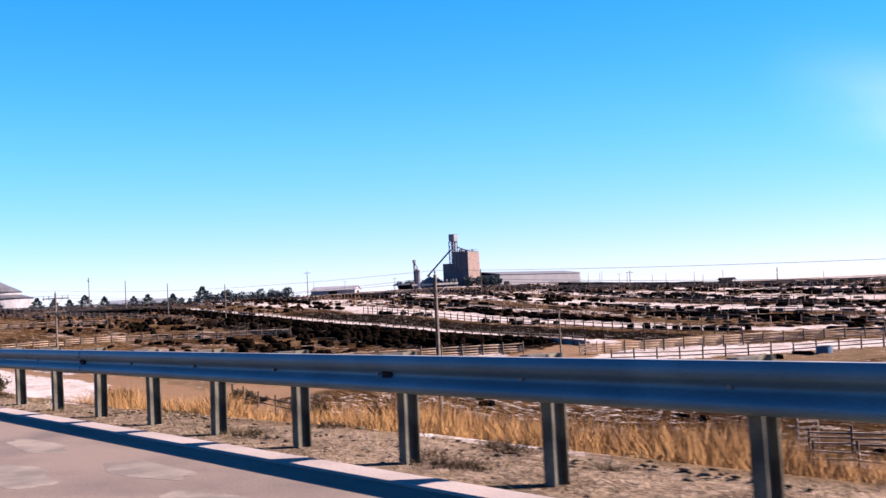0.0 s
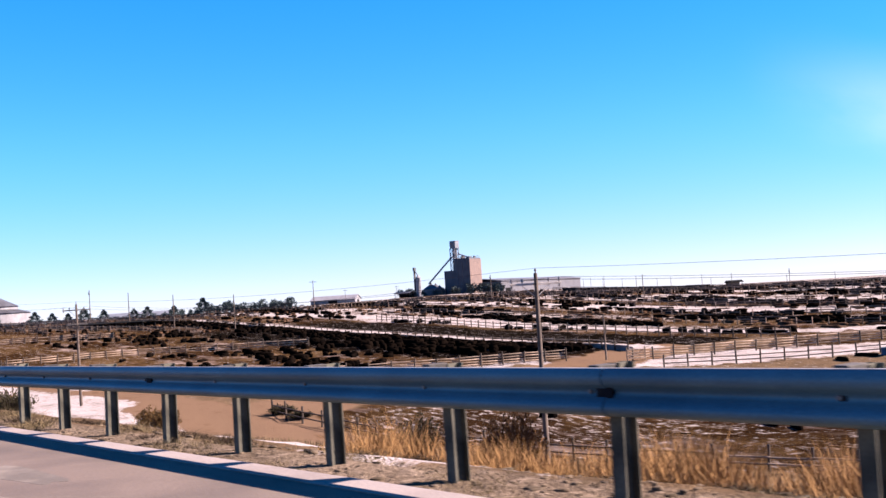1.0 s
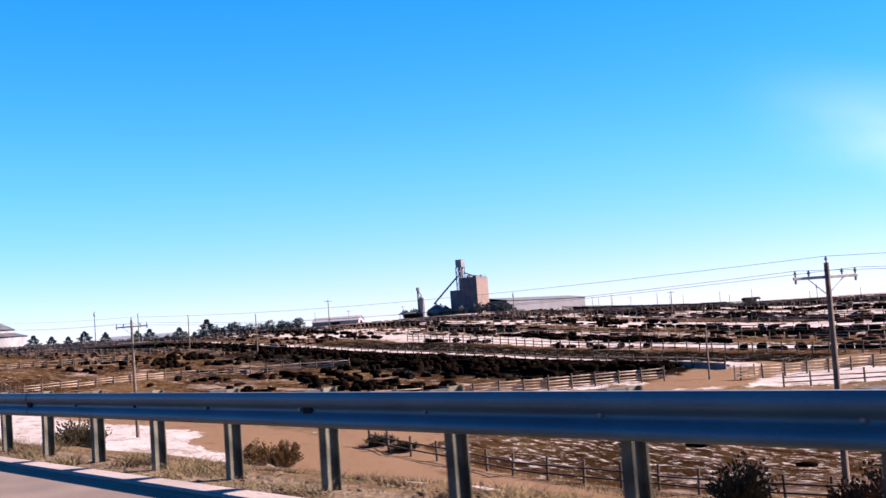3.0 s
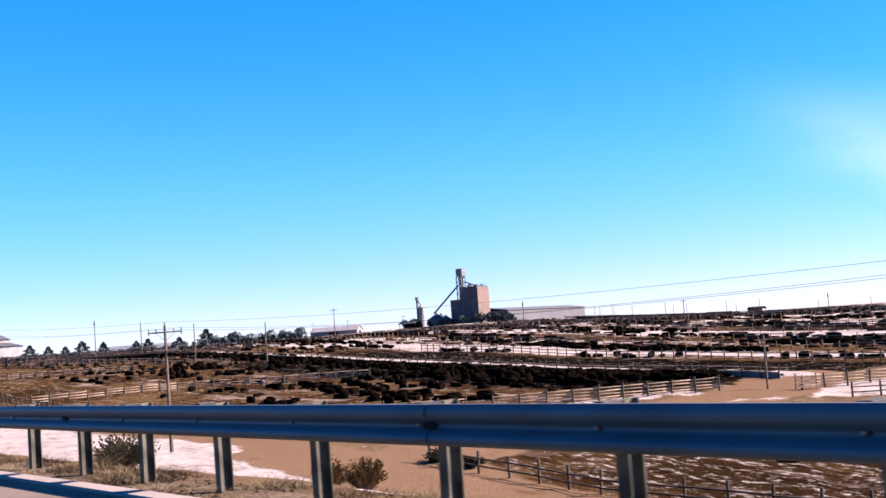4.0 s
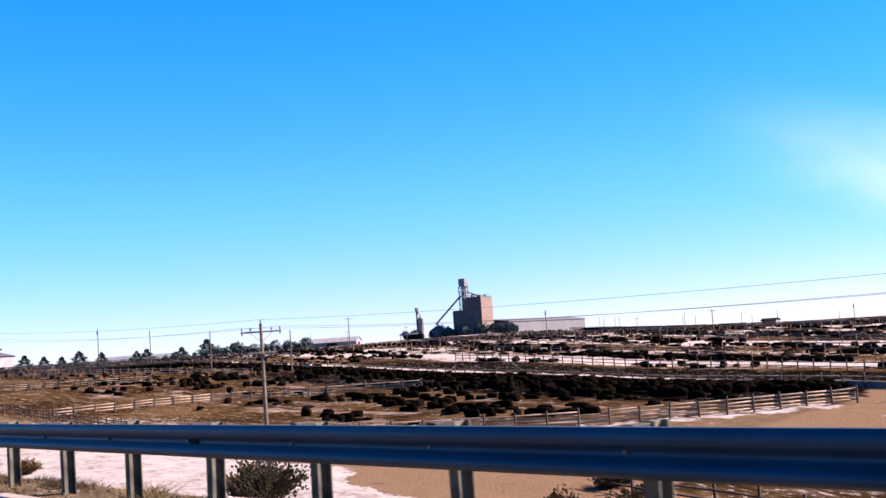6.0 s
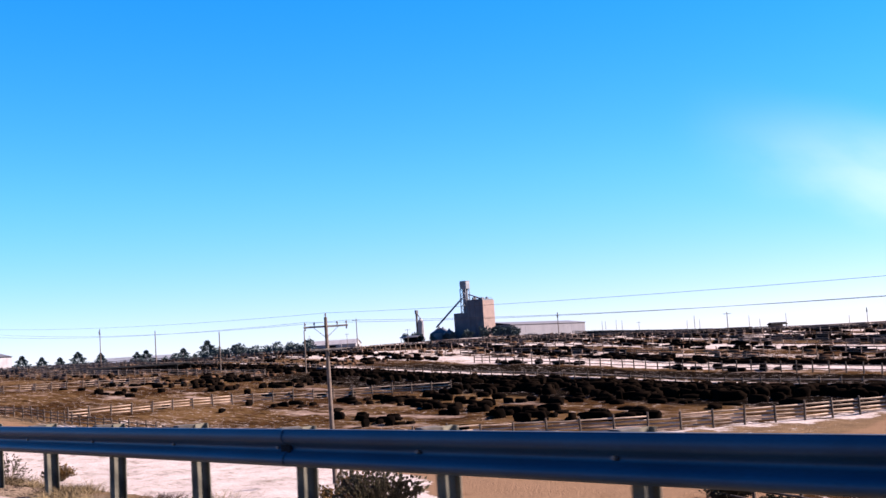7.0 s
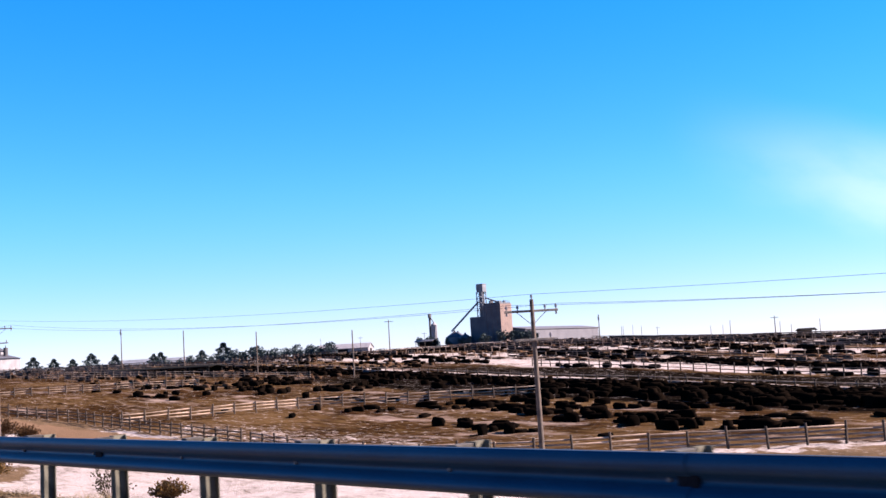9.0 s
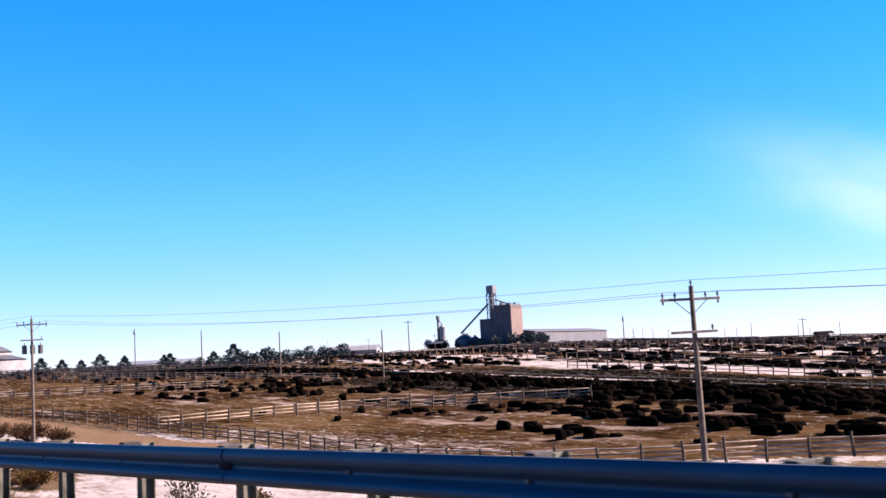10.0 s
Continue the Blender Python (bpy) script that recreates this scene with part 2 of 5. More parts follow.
FENCE_EAST = [(-114.5, 104.5), (-110, 116), (-104, 128), (-94, 143), (-76, 172), (-40, 230)]
FENCE_NEAR = [(-109.5, 51.6), (-105, 51.4), (-99.5, 52.2), (-92, 52.2), (-85, 54.2), (-72, 56.5), (-60, 58.5), (-51, 60.5), (-30, 66), (10, 76)]
LANE = [(-50, 45), (-80, 46.2), (-100, 47.0), (-110, 48.5), (-114, 60), (-114, 85), (-118, 108), (-124, 118)]
ALLEY = [(-124, 119), (-172, 126), (-222, 131), (-280, 137), (-330, 141)]
LANE_WEST = [(-100, 46.5), (-120, 46.8), (-130, 48.2), (-140, 49.3), (-155, 49.5), (-175, 48.8), (-200, 49.0), (-240, 49.5), (-330, 47)]
LANE_FOOT = [(-50, 45), (-80, 46), (-100, 46.2), (-121, 46.3)]
SNOW_EAST = [(-110, 101.5), (-104, 107), (-98, 116), (-91, 125.5), (-62, 168), (-30, 215), (-40, 222), (-71, 172), (-97.5, 134.5), (-105.5, 126), (-113, 117), (-117, 109)]
PEN_WEST = FENCE_ROAD + [(-330, 135)] + BUNK[:4][::-1]
PEN_NEAR = FENCE_NEAR + [(10, 92), (-10, 180), (-31, 192), (-71, 131), (-84, 111), (-99, 93), (-107.5, 70)]


def land():
    s = np.concatenate([np.linspace(-2500, -60, 40)[:-1], np.arange(-60, 330, 2.0), np.linspace(330, 800, 90)[:-1], np.linspace(800, 3800, 50)])
    v = np.concatenate([np.linspace(-1500, -45, 16)[:-1], np.arange(-45, -9, 4.0), np.arange(-9, 0, 1.0), np.arange(0, 4, 0.2),
                        np.arange(4, 34, 1.25), np.arange(34, 170, 1.7), np.linspace(170, 700, 170)[:-1], np.linspace(700, 4200, 60)])
    S, V = np.meshgrid(s, v, indexing="ij")
    X = -S
    Y = rail_y(X) + V
    Z = ground_z(X, Y)
    rough = np.random.default_rng(4).normal(0, 1, S.shape)
    Z = Z + rough * np.where(V > 1.5, np.clip((V - 1.5) * 0.02, 0, 0.07), np.where(V > 0.1, 0.02, 0))
    n, k = S.shape
    verts = np.stack([X, Y, Z], -1).reshape(-1, 3)
    idx = np.arange(n * k).reshape(n, k)
    faces = np.stack([idx[:-1, :-1], idx[:-1, 1:], idx[1:, 1:], idx[1:, :-1]], -1).reshape(-1, 4)
    me = bpy.data.meshes.new("ground")
    me.from_pydata(verts.tolist(), [], faces.tolist())
    for p in me.polygons:
        p.use_smooth = True
    x, y, lat = X.ravel(), Y.ravel(), V.ravel()

    def field(name, values):
        at = me.attributes.new(name, "FLOAT", "POINT")
        at.data.foreach_set("value", np.clip(values, 0, 1).astype(np.float32))

    lane = np.maximum(ease((5.6 - seg_dist(x, y, LANE)) / 1.6 + 0.5), np.maximum(np.maximum(ease((3.0 - seg_dist(x, y, LANE_WEST)) / 1.6 + 0.5), ease((5.0 - seg_dist(x, y, LANE_FOOT)) / 1.6 + 0.5)), 0.5 * ease((2.0 - seg_dist(x, y, ALLEY)) / 2 + 0.5)))
    pens = np.maximum(ease(inside(x, y, PEN_WEST) / 3 + 0.5), ease(inside(x, y, PEN_NEAR) / 3 + 0.5))
    beyond = ease((y - np.interp(-x, [p[0] * -1 for p in ALLEY_BACK], [p[1] for p in ALLEY_BACK]) + 2) / 6)
    east = ease((inside(x, y, [(-114, 105), (-94, 143), (-40, 230), (900, 900), (-200, 900), (-112, 136)]) + 1) / 3)
    behind = ease((y - np.interp(-x, [-p[0] for p in BUNK], [p[1] for p in BUNK]) + 2) / 4) * ease((-x - 118) / 4)
    west = ease((-x - 255) / 8) * ease((y - 52) / 4)
    pens = np.maximum(np.maximum(pens, behind), np.maximum(np.maximum(beyond, east), west))
    snow = ease(inside(x, y, SNOW_EAST) / 4 + 0.5)
    brink = lat - edge_at(x)
    bank = ease((brink - 0.2) / 0.8) * ease((51 - y) / 4) * ease((-x - 66 + 2.5 * np.sin(y * 0.4) + 1.5 * np.sin(y * 1.1)) / 10) * (1 - ease((5.0 - seg_dist(x, y, [(-180.5, 27.5), (-186, 30)])) / 3))
    snow = np.maximum(snow, bank * 0.84)
    along = 0.5 + 0.5 * np.sin(y * 0.19 + 0.02 * x + 1.3) * np.cos(0.043 * y + 0.3)
    snow = np.maximum(snow, pens * ease(along * 1.2) * (0.27 + 0.48 * ease((y - 145) / 20)) * (1 - ease(inside(x, y, PEN_NEAR) / 3)))
    snow = np.maximum(snow, (0.37 - 0.05 * ease((x + 78) / 12)) * ease(inside(x, y, PEN_NEAR) / 3))
    snow = np.maximum(snow, 0.95 * ease((5.5 - seg_dist(x, y, [(-250, 156), (-172, 151), (-120, 148), (-70, 186), (-30, 240)])) / 4))
    snow = np.maximum(snow, 0.54 * ease((0.36 - np.abs(brink - 0.05)) / 0.3) * ease((x + 26) / 6) * ease(0.75 + 0.5 * np.sin(x * 0.9) * np.sin(x * 0.31 + 1)))
    snow = np.maximum(snow, 0.72 * ease((-x - 110) / 5) * ease((235 + x) / 30) * ease((1.8 - seg_dist(x, y, [(a - 1.5, b + 1.5 - 3.5) for a, b in FENCE_ROAD])) / 1.5))
    snow = np.maximum(snow, 0.30 * ease((lat - 6) / 6) * (1 - lane))
    snow = snow * (1 - 0.9 * lane)
    snow = np.maximum(snow, 0.80 * ease((3.3 - seg_dist(x, y, ALLEY)) / 1.5))
    snow = np.maximum(snow, 0.80 * ease((-x - 112) / 5) * ease((235 + x) / 30) * ease((1.1 - seg_dist(x, y, [(a + 0.6, b - 1.3) for a, b in FENCE_ROAD])) / 0.8))
    snow = np.maximum(snow, 0.70 * ease((1.9 - seg_dist(x, y, [(-114.5, 94), (-111.5, 99)])) / 1.5))
    worn = ease((8.0 - seg_dist(x, y, [(-205, 60), (-186, 60), (-172, 61)])) / 6 + 0.3)
    snow = np.maximum(snow, 0.40 * worn)
    field("lane", lane)
    field("pen", pens * (1 - lane))
    field("snow", snow)
    field("verge", ease((0.1 - brink) / 0.5))
    field("weedy", ease((0.5 - brink) / 0.6) * ease((-x - 20) / 18))
    # Dark ground: for crowded cattle by the bunk; darker near pen and rear strip.
    trod = np.interp(-x, [-p[0] for p in BUNK], [p[1] for p in BUNK]) - y
    rear = np.interp(-x, [-p[0] for p in ALLEY_BACK], [p[1] for p in ALLEY_BACK]) - y
    strip_dark = 0.80 * ease((rear + 1) / 3) * ease((-trod - 6.5) / 3) * ease((-x - 112) / 8) * ease((300 + x) / 60)
    field("dark_zone", 0.38 * ease(inside(x, y, PEN_NEAR) / 3) + strip_dark + ease((24 - trod) / 9) * ease((trod + 1.5) / 2) * ease((-x - 122) / 8) * ease((320 + x) / 90))
    return me


def ground_material():
    m = bpy.data.materials.new("winter_feedlot_ground")
    m.use_nodes = True
    nt = m.node_tree
    n, ln = nt.nodes, nt.links
    bsdf = n["Principled BSDF"]
    bsdf.inputs["Roughness"].default_value = 0.95
    bsdf.inputs["Specular IOR Level"].default_value = 0.0
    co = n.new("ShaderNodeTexCoord")

    def noise_at(scale, detail=5, stretch=(1, 1, 1), rough=0.6):
        mp = n.new("ShaderNodeMapping")
        mp.inputs["Scale"].default_value = stretch
        ln.new(co.outputs["Object"], mp.inputs["Vector"])
        t = n.new("ShaderNodeTexNoise")
        t.inputs["Scale"].default_value, t.inputs["Detail"].default_value, t.inputs["Roughness"].default_value = scale, detail, rough
        ln.new(mp.outputs["Vector"], t.inputs["Vector"])
        return t.outputs["Fac"]

    def calc(op, a, b, clamp=False):
        q = n.new("ShaderNodeMath")
        q.operation, q.use_clamp = op, clamp
        for i, s in enumerate((a, b)):
            if isinstance(s, (int, float)):
                q.inputs[i].default_value = s
            else:
                ln.new(s, q.inputs[i])
        return q.outputs[0]

    def edge(mask, grain, soft=0.12, pull=0.9):
        """A mask with a ragged edge."""
        a = calc("SUBTRACT", grain, 0.5)
        a = calc("MULTIPLY", a, pull)
        a = calc("ADD", mask, a)
        r = n.new("ShaderNodeMapRange")
        r.inputs["From Min"].default_value, r.inputs["From Max"].default_value = 0.5 - soft, 0.5 + soft
        ln.new(a, r.inputs["Value"])
        return r.outputs["Result"]

    def blend(fac, a, b):
        q = n.new("ShaderNodeMix")
        q.data_type = "RGBA"
        ln.new(fac, q.inputs[0]) if not isinstance(fac, float) else None
        for i, s in ((6, a), (7, b)):
            if isinstance(s, tuple):
                q.inputs[i].default_value = (*s, 1)
            else:
                ln.new(s, q.inputs[i])
        return q.outputs[2]

    def mask(name):
        a = n.new("ShaderNodeAttribute")
        a.attribute_name = name
        return a.outputs["Fac"]

    big, mid, fine = noise_at(0.045), noise_at(0.4), noise_at(5.0, 6)
    streak = noise_at(0.5, 6, (0.35, 1.6, 1.0), 0.7)
    grit = noise_at(28.0, 4)
    grass = blend(edge(mid, fine, 0.2), (0.104, 0.068, 0.037), (0.040, 0.027, 0.015))
    grass = blend(calc("MULTIPLY", fine, 0.8), grass, (0.0684, 0.0461, 0.0288))
    pen = blend(edge(mid, fine), (0.0076, 0.0039, 0.0020), (0.0238, 0.0122, 0.0049))
    pen = blend(edge(calc("MULTIPLY", big, 0.9), streak), pen, (0.0540, 0.0320, 0.0140))
    pen = blend(edge(calc("MULTIPLY", mid, 0.50), noise_at(0.11, 5, (0.4, 1.8, 1.0), 0.55), 0.15, 1.5), pen, (0.165, 0.122, 0.100))
    pen = blend(edge(mask("dark_zone"), mid, 0.2, 1.0), pen, (0.0029, 0.0020, 0.0014))
    lane = blend(fine, (0.1080, 0.0677, 0.0410), (0.0864, 0.0547, 0.0331))
    lane = blend(edge(calc("MULTIPLY", streak, 0.6), mid), lane, (0.0575, 0.0322, 0.0166))
    verge = blend(edge(mid, grit, 0.3), (0.150, 0.110, 0.076), (0.024, 0.017, 0.010))
    verge = blend(edge(calc("MULTIPLY", fine, 0.85), noise_at(11.0, 4), 0.1), verge, (0.150, 0.112, 0.080))
    snow = blend(edge(fine, mid, 0.25, 0.8), (0.2880, 0.2484, 0.2304), (0.1584, 0.1332, 0.1188))
    snow = blend(edge(calc("MULTIPLY", mid, 0.72), noise_at(1.6, 6, (0.35, 1.3, 1.0), 0.75), 0.1, 1.3), snow, (0.105, 0.084, 0.068))
    out = blend(edge(mask("pen"), mid, 0.2), grass, pen)
    out = blend(edge(mask("lane"), mid, 0.15, 0.5), out, lane)
    flecks = noise_at(1.4, 6, (0.62, 1.15, 1.0), 0.74)
    patchy = calc("ADD", calc("MULTIPLY", streak, 0.25), calc("MULTIPLY", flecks, 0.75))
    out = blend(edge(mask("snow"), patchy, 0.07, 2.0), out, snow)
    out = blend(edge(mask("verge"), mid, 0.2, 0.7), out, verge)
    out = blend(edge(calc("MULTIPLY", mask("weedy"), 0.40), calc("ADD", calc("MULTIPLY", mid, 0.5), calc("MULTIPLY", fine, 0.5)), 0.12, 1.6), out, (0.036, 0.025, 0.011))
    ln.new(out, bsdf.inputs["Base Color"])
    bp = n.new("ShaderNodeBump")
    bp.inputs["Strength"].default_value, bp.inputs["Distance"].default_value = 0.8, 0.15
    ln.new(calc("ADD", fine, calc("MULTIPLY", grit, 0.4)), bp.inputs["Height"])
    ln.new(bp.outputs["Normal"], bsdf.inputs["Normal"])
    return m


ground = tagged(new("ground", land()), "brown winter feedlot ground with dirt lanes and snow patches", "ground", kind="structure")
ground.data.materials.append(ground_material())


def strip(name, v0, v1, lift, material, label, category, s0=-150.0, s1=330.0, crown=0.0):
    """A paved band along the road between two offsets from the line of the posts."""
    bm = bmesh.new()
    rows = []
    for s in np.arange(s0, s1, 3.0):
        row = []
        for v in np.linspace(v0, v1, 4):
            m = rail_frame(float(s), float(v), float(road_z(-s)))
            row.append(bm.verts.new(m @ Vector((0, 0, lift - crown * (v - v0)))))
        low = [bm.verts.new(v.co - Vector((0, 0, 0.25))) for v in row]
        rows.append(row + low[::-1])
    for a, b in zip(rows, rows[1:]):
        k = len(a)
        for i in range(k):
            bm.faces.new((a[i], a[(i + 1) % k], b[(i + 1) % k], b[i]))
    ob = new(name, finish(bm, name, material))
    return tagged(ob, label, category, kind="structure")


M_asphalt = shader("grey_worn_pavement", (0.088, 0.063, 0.046), 0.9, 0, (0.050, 0.036, 0.027), 0.7, 45, 0.25, lo=0.42, hi=0.7)
M_gutter = shader("pale_concrete_edge", (0.1692, 0.1368, 0.1188), 0.9, 0, (0.1368, 0.1094, 0.0936), 0.9, 35, 0.25)
strip("road", -15.0, -1.0, 0.02, M_asphalt, "worn grey paved road with pale repair patches", "road")
strip("pavement", -1.0, -0.66, 0.03, M_gutter, "pale concrete edge strip beside the road", "road edge")
def w_profile():
    """Depth and height down the face of the beam: two broad ribs with a valley between."""
    up = [0.158, 0.146, 0.132, 0.118, 0.094, 0.070, 0.052, 0.030, 0.010, -0.010, -0.034, -0.062, -0.088, -0.108, -0.128, -0.142, -0.152, -0.162]
    out = [0.052, 0.060, 0.068, 0.075, 0.081, 0.077, 0.066, 0.034, 0.010, 0.004, 0.024, 0.058, 0.077, 0.081, 0.074, 0.056, 0.034, 0.012]
    return list(zip(out, up))


guardrail = thing("guardrail", (0, 0, 0), "galvanized steel roadside guardrail with corrugated beam on steel posts", "guardrail")


def rail_panel(s0, s1, proud):
    bm = bmesh.new()
    rows = []
    pts = w_profile()
    steps = 6
    for i in range(steps + 1):
        s = s0 + (s1 - s0) * i / steps
        m = rail_frame(s, -0.27 - proud, rail_top(s) - 0.156)
        front = [bm.verts.new(m @ Vector((0, -u, v))) for u, v in pts]
        rear = [bm.verts.new(m @ Vector((0, -u + 0.006, v))) for u, v in pts]
        rows.append(front + rear[::-1])
    for a, b in zip(rows, rows[1:]):
        n = len(a)
        for k in range(n):
            bm.faces.new((a[k], b[k], b[(k + 1) % n], a[(k + 1) % n]))
    for ends in (rows[0], rows[-1][::-1]):
        bm.faces.new([bm.verts.new(v.co) for v in ends])
    return bm


def rail_edge(s0, s1):
    """The folded upper lip of a beam."""
    bm = bmesh.new()
    rows = []
    for i in range(5):
        s = s0 + (s1 - s0) * i / 4
        m = rail_frame(s, -0.27, rail_top(s) + 0.002)
        rows.append([bm.verts.new(m @ Vector((0, y, z))) for y, z in ((-0.054, 0.0), (-0.034, 0.003), (-0.034, -0.006), (-0.054, -0.005))])
    for a, b in zip(rows, rows[1:]):
        for k in range(4):
            bm.faces.new((a[k], b[k], b[(k + 1) % 4], a[(k + 1) % 4]))
    bm.faces.new(rows[0][::-1])
    bm.faces.new(rows[-1])
    return bm


POST_GAP, POST_OFF = 1.905, 4.52
FIRST, LAST = -11, 76


def post_mesh():
    bm = bmesh.new()
    for off in (-0.07, 0.07):
        box(bm, (0, off, -0.30), (0.118, 0.009, 1.72))
    box(bm, (0, 0, -0.30), (0.007, 0.136, 1.72))
    return finish(bm, "post", M_galv_post)


def block_mesh():
    bm = bmesh.new()
    box(bm, (0, 0, 0.0), (0.10, 0.19, 0.32))
    return finish(bm, "spacer_block", M_block, bevel=0.006)


def bolt_mesh():
    bm = bmesh.new()
    rod(bm, (0, 0.0, 0), (0, -0.022, 0), 0.021, 0.014, 8)
    return finish(bm, "bolt", M_bolt)


def splice_mesh():
    bm = bmesh.new()
    box(bm, (0, 0, 0), (0.15, 0.03, 0.17))
    return finish(bm, "washer_plate", M_dark_plate, bevel=0.003)


def washer_mesh():
    bm = bmesh.new()
    box(bm, (0, 0, 0), (0.055, 0.012, 0.09))
    return finish(bm, "washer", M_dark_plate, bevel=0.003)


me_washer = washer_mesh()
me_post, me_block, me_bolt, me_plate = post_mesh(), block_mesh(), bolt_mesh(), splice_mesh()
for k in range(FIRST, LAST + 1):
    s = k * POST_GAP + POST_OFF
    zt = rail_top(s)
    lean = pose(0, 0, 0, random.uniform(-0.8, 0.8), random.uniform(-1.0, 1.0), random.uniform(-3, 3))
    share("post", me_post, guardrail, rail_frame(s, 0.0, zt - 0.555 + random.uniform(-0.01, 0.015)) @ lean)
    share("spacer_block", me_block, guardrail, rail_frame(s, -0.17, zt - 0.15 + random.uniform(-0.006, 0.012)) @ lean)
    share("bolt", me_bolt, guardrail, rail_frame(s, -0.279, zt - 0.156))
    share("washer", me_washer, guardrail, rail_frame(s - 0.01, -0.276, zt - 0.158))
    if (k - 2) % 4 == 0:
        share("washer_plate", me_plate, guardrail, rail_frame(s - 0.14, -0.288, zt - 0.162))
for k in range(FIRST - 1, LAST, 4):
    s0 = (k + 0) * POST_GAP + POST_OFF
    if (k - 2) % 4:
        s0 = (k + (2 - k) % 4) * POST_GAP + POST_OFF
    part("top_edge", rail_edge(s0 - 0.16, s0 + 4 * POST_GAP + 0.15), M_edge, guardrail, "upper edge of the beam, painted pale as sunlit")
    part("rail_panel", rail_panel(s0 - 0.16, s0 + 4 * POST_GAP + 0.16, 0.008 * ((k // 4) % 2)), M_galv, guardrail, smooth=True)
# ---- grain elevator, barn, bins ----
def at(x, y, rz=0.0, dz=0.0):
    return pose(x, y, float(ground_z(x, y)) + dz, 0, 0, rz)


def cone_bin(bm, r, wall, peak, n=20, x=0.0, y=0.0, z=0.0):
    """A round bin: ribbed wall and a conical roof with a small cap."""
    for k in range(4):
        z0, z1 = z + wall * k / 4, z + wall * (k + 1) / 4
        rod(bm, (x, y, z0), (x, y, z1 - 0.06), r, r, n)
        rod(bm, (x, y, z1 - 0.06), (x, y, z1), r * 1.02, r * 1.02, n)
    rod(bm, (x, y, z + wall), (x, y, z + peak), r * 1.06, 0.3, n)
    rod(bm, (x, y, z + peak - 0.1), (x, y, z + peak + 0.4), 0.45, 0.35, 8)


elevator = thing("grain_elevator", at(-506.6, 382.7, 12.7), "tall concrete grain elevator with steel headhouse and leaning spout", "grain elevator")
bm = bmesh.new()
box(bm, (0.3, 0.4, 8.4), (10.2, 9.8, 20.8))
for x in (-3.3, 0, 3.3):
    rod(bm, (x, -4.35, -1), (x, -4.35, 18.6), 0.55, 0.55, 10)
part("tower", bm, M_concrete, elevator, "weathered grey concrete tower", bevel=0.12)
# Side sheets carry painted sunlight; the bluer tower concrete carries the shaded tone.
M_sunlit_side = shader("sunlit_pink_side", (0.116, 0.079, 0.064), 0.8, 0, (0.092, 0.064, 0.054), 0.3, 6, 0.1)
bm = bmesh.new()
for y in np.linspace(-4.0, 4.8, 9):
    box(bm, (5.46, y, 8.3), (0.12, 1.04, 20.4))
part("side_sheets", bm, M_sunlit_side, elevator, "pink side wall in upright sheets, painted as sunlit")
bm = bmesh.new()
box(bm, (5.5, 2.9, 2.2), (0.2, 2.0, 3.4))
part("side_door", bm, M_white, elevator, "pale sliding door")
bm = bmesh.new()
box(bm, (-9.4, 0.3, 5.6), (8.8, 8.4, 14.6))
part("annex", bm, M_concrete, elevator, bevel=0.12)
bm = bmesh.new()
box(bm, (0, 0, 19.0), (10.4, 9.4, 0.35))
box(bm, (1.2, 0.5, 19.6), (2.4, 2.0, 1.0))
part("roof_slab", bm, M_concrete, elevator)
for x, y, w, h in ((-3.4, 1.0, 1.3, 1.6), (-1.6, -2.6, 0.9, 1.1), (3.6, 2.0, 1.0, 0.9)):
    bm = bmesh.new()
    box(bm, (x, y, 19.1 + h / 2), (w, w, h))
    rod(bm, (x, y, 19.1 + h), (x, y, 19.6 + h), w * 0.28, w * 0.2, 8)
    part("roof_vent", bm, M_roof, elevator, bevel=0.04)
bm = bmesh.new()
for y in (-4.4, 4.4):
    for z in (19.7, 20.2):
        beam(bm, (-5, y, z), (5, y, z), 0.06, 0.06)
    for x in np.linspace(-5, 5, 6):
        beam(bm, (x, y, 19.1), (x, y, 20.2), 0.07, 0.07)
part("roof_railing", bm, M_roof, elevator)
bm = bmesh.new()
for dx in (-1.7, 1.7):
    for dy in (-1.7, 1.7):
        beam(bm, (-8.7 + dx, dy, 12.5), (-8.7 + dx, dy, 25.3), 0.35, 0.35)
for k in range(4):
    z0, z1 = 12.8 + 3.1 * k, 15.9 + 3.1 * k
    for dy in (-1.7, 1.7):
        beam(bm, (-10.4, dy, z0), (-7.0, dy, z1), 0.22, 0.22)
        beam(bm, (-7.0, dy, z0), (-10.4, dy, z1), 0.22, 0.22)
        beam(bm, (-10.4, dy, z1), (-7.0, dy, z1), 0.22, 0.22)
rod(bm, (-9.2, 0, 12), (-9.2, 0, 26), 0.8, 0.8, 8)
rod(bm, (-7.9, 0.6, 12), (-7.9, 0.6, 26), 0.6, 0.6, 8)
part("leg_frame", bm, M_steel, elevator, "steel lattice leg frame")
bm = bmesh.new()
box(bm, (-8.4, 0, 27.2), (3.8, 3.4, 3.9))
box(bm, (-8.4, 0, 29.25), (4.1, 3.7, 0.25))
box(bm, (-9.9, -1.75, 27.5), (1.0, 0.2, 2.4))
part("headhouse", bm, M_steel, elevator, "grey sheet-metal headhouse", bevel=0.06)
bm = bmesh.new()
rod(bm, (-10, -1, 20.5), (-25.5, -4, 6.6), 0.5, 0.5, 8)
part("spout", bm, M_steel, elevator)
bm = bmesh.new()
rod(bm, (-5, -1, 22), (2, 0, 19.3), 0.35, 0.35, 8)
part("roof_spout", bm, M_steel, elevator)


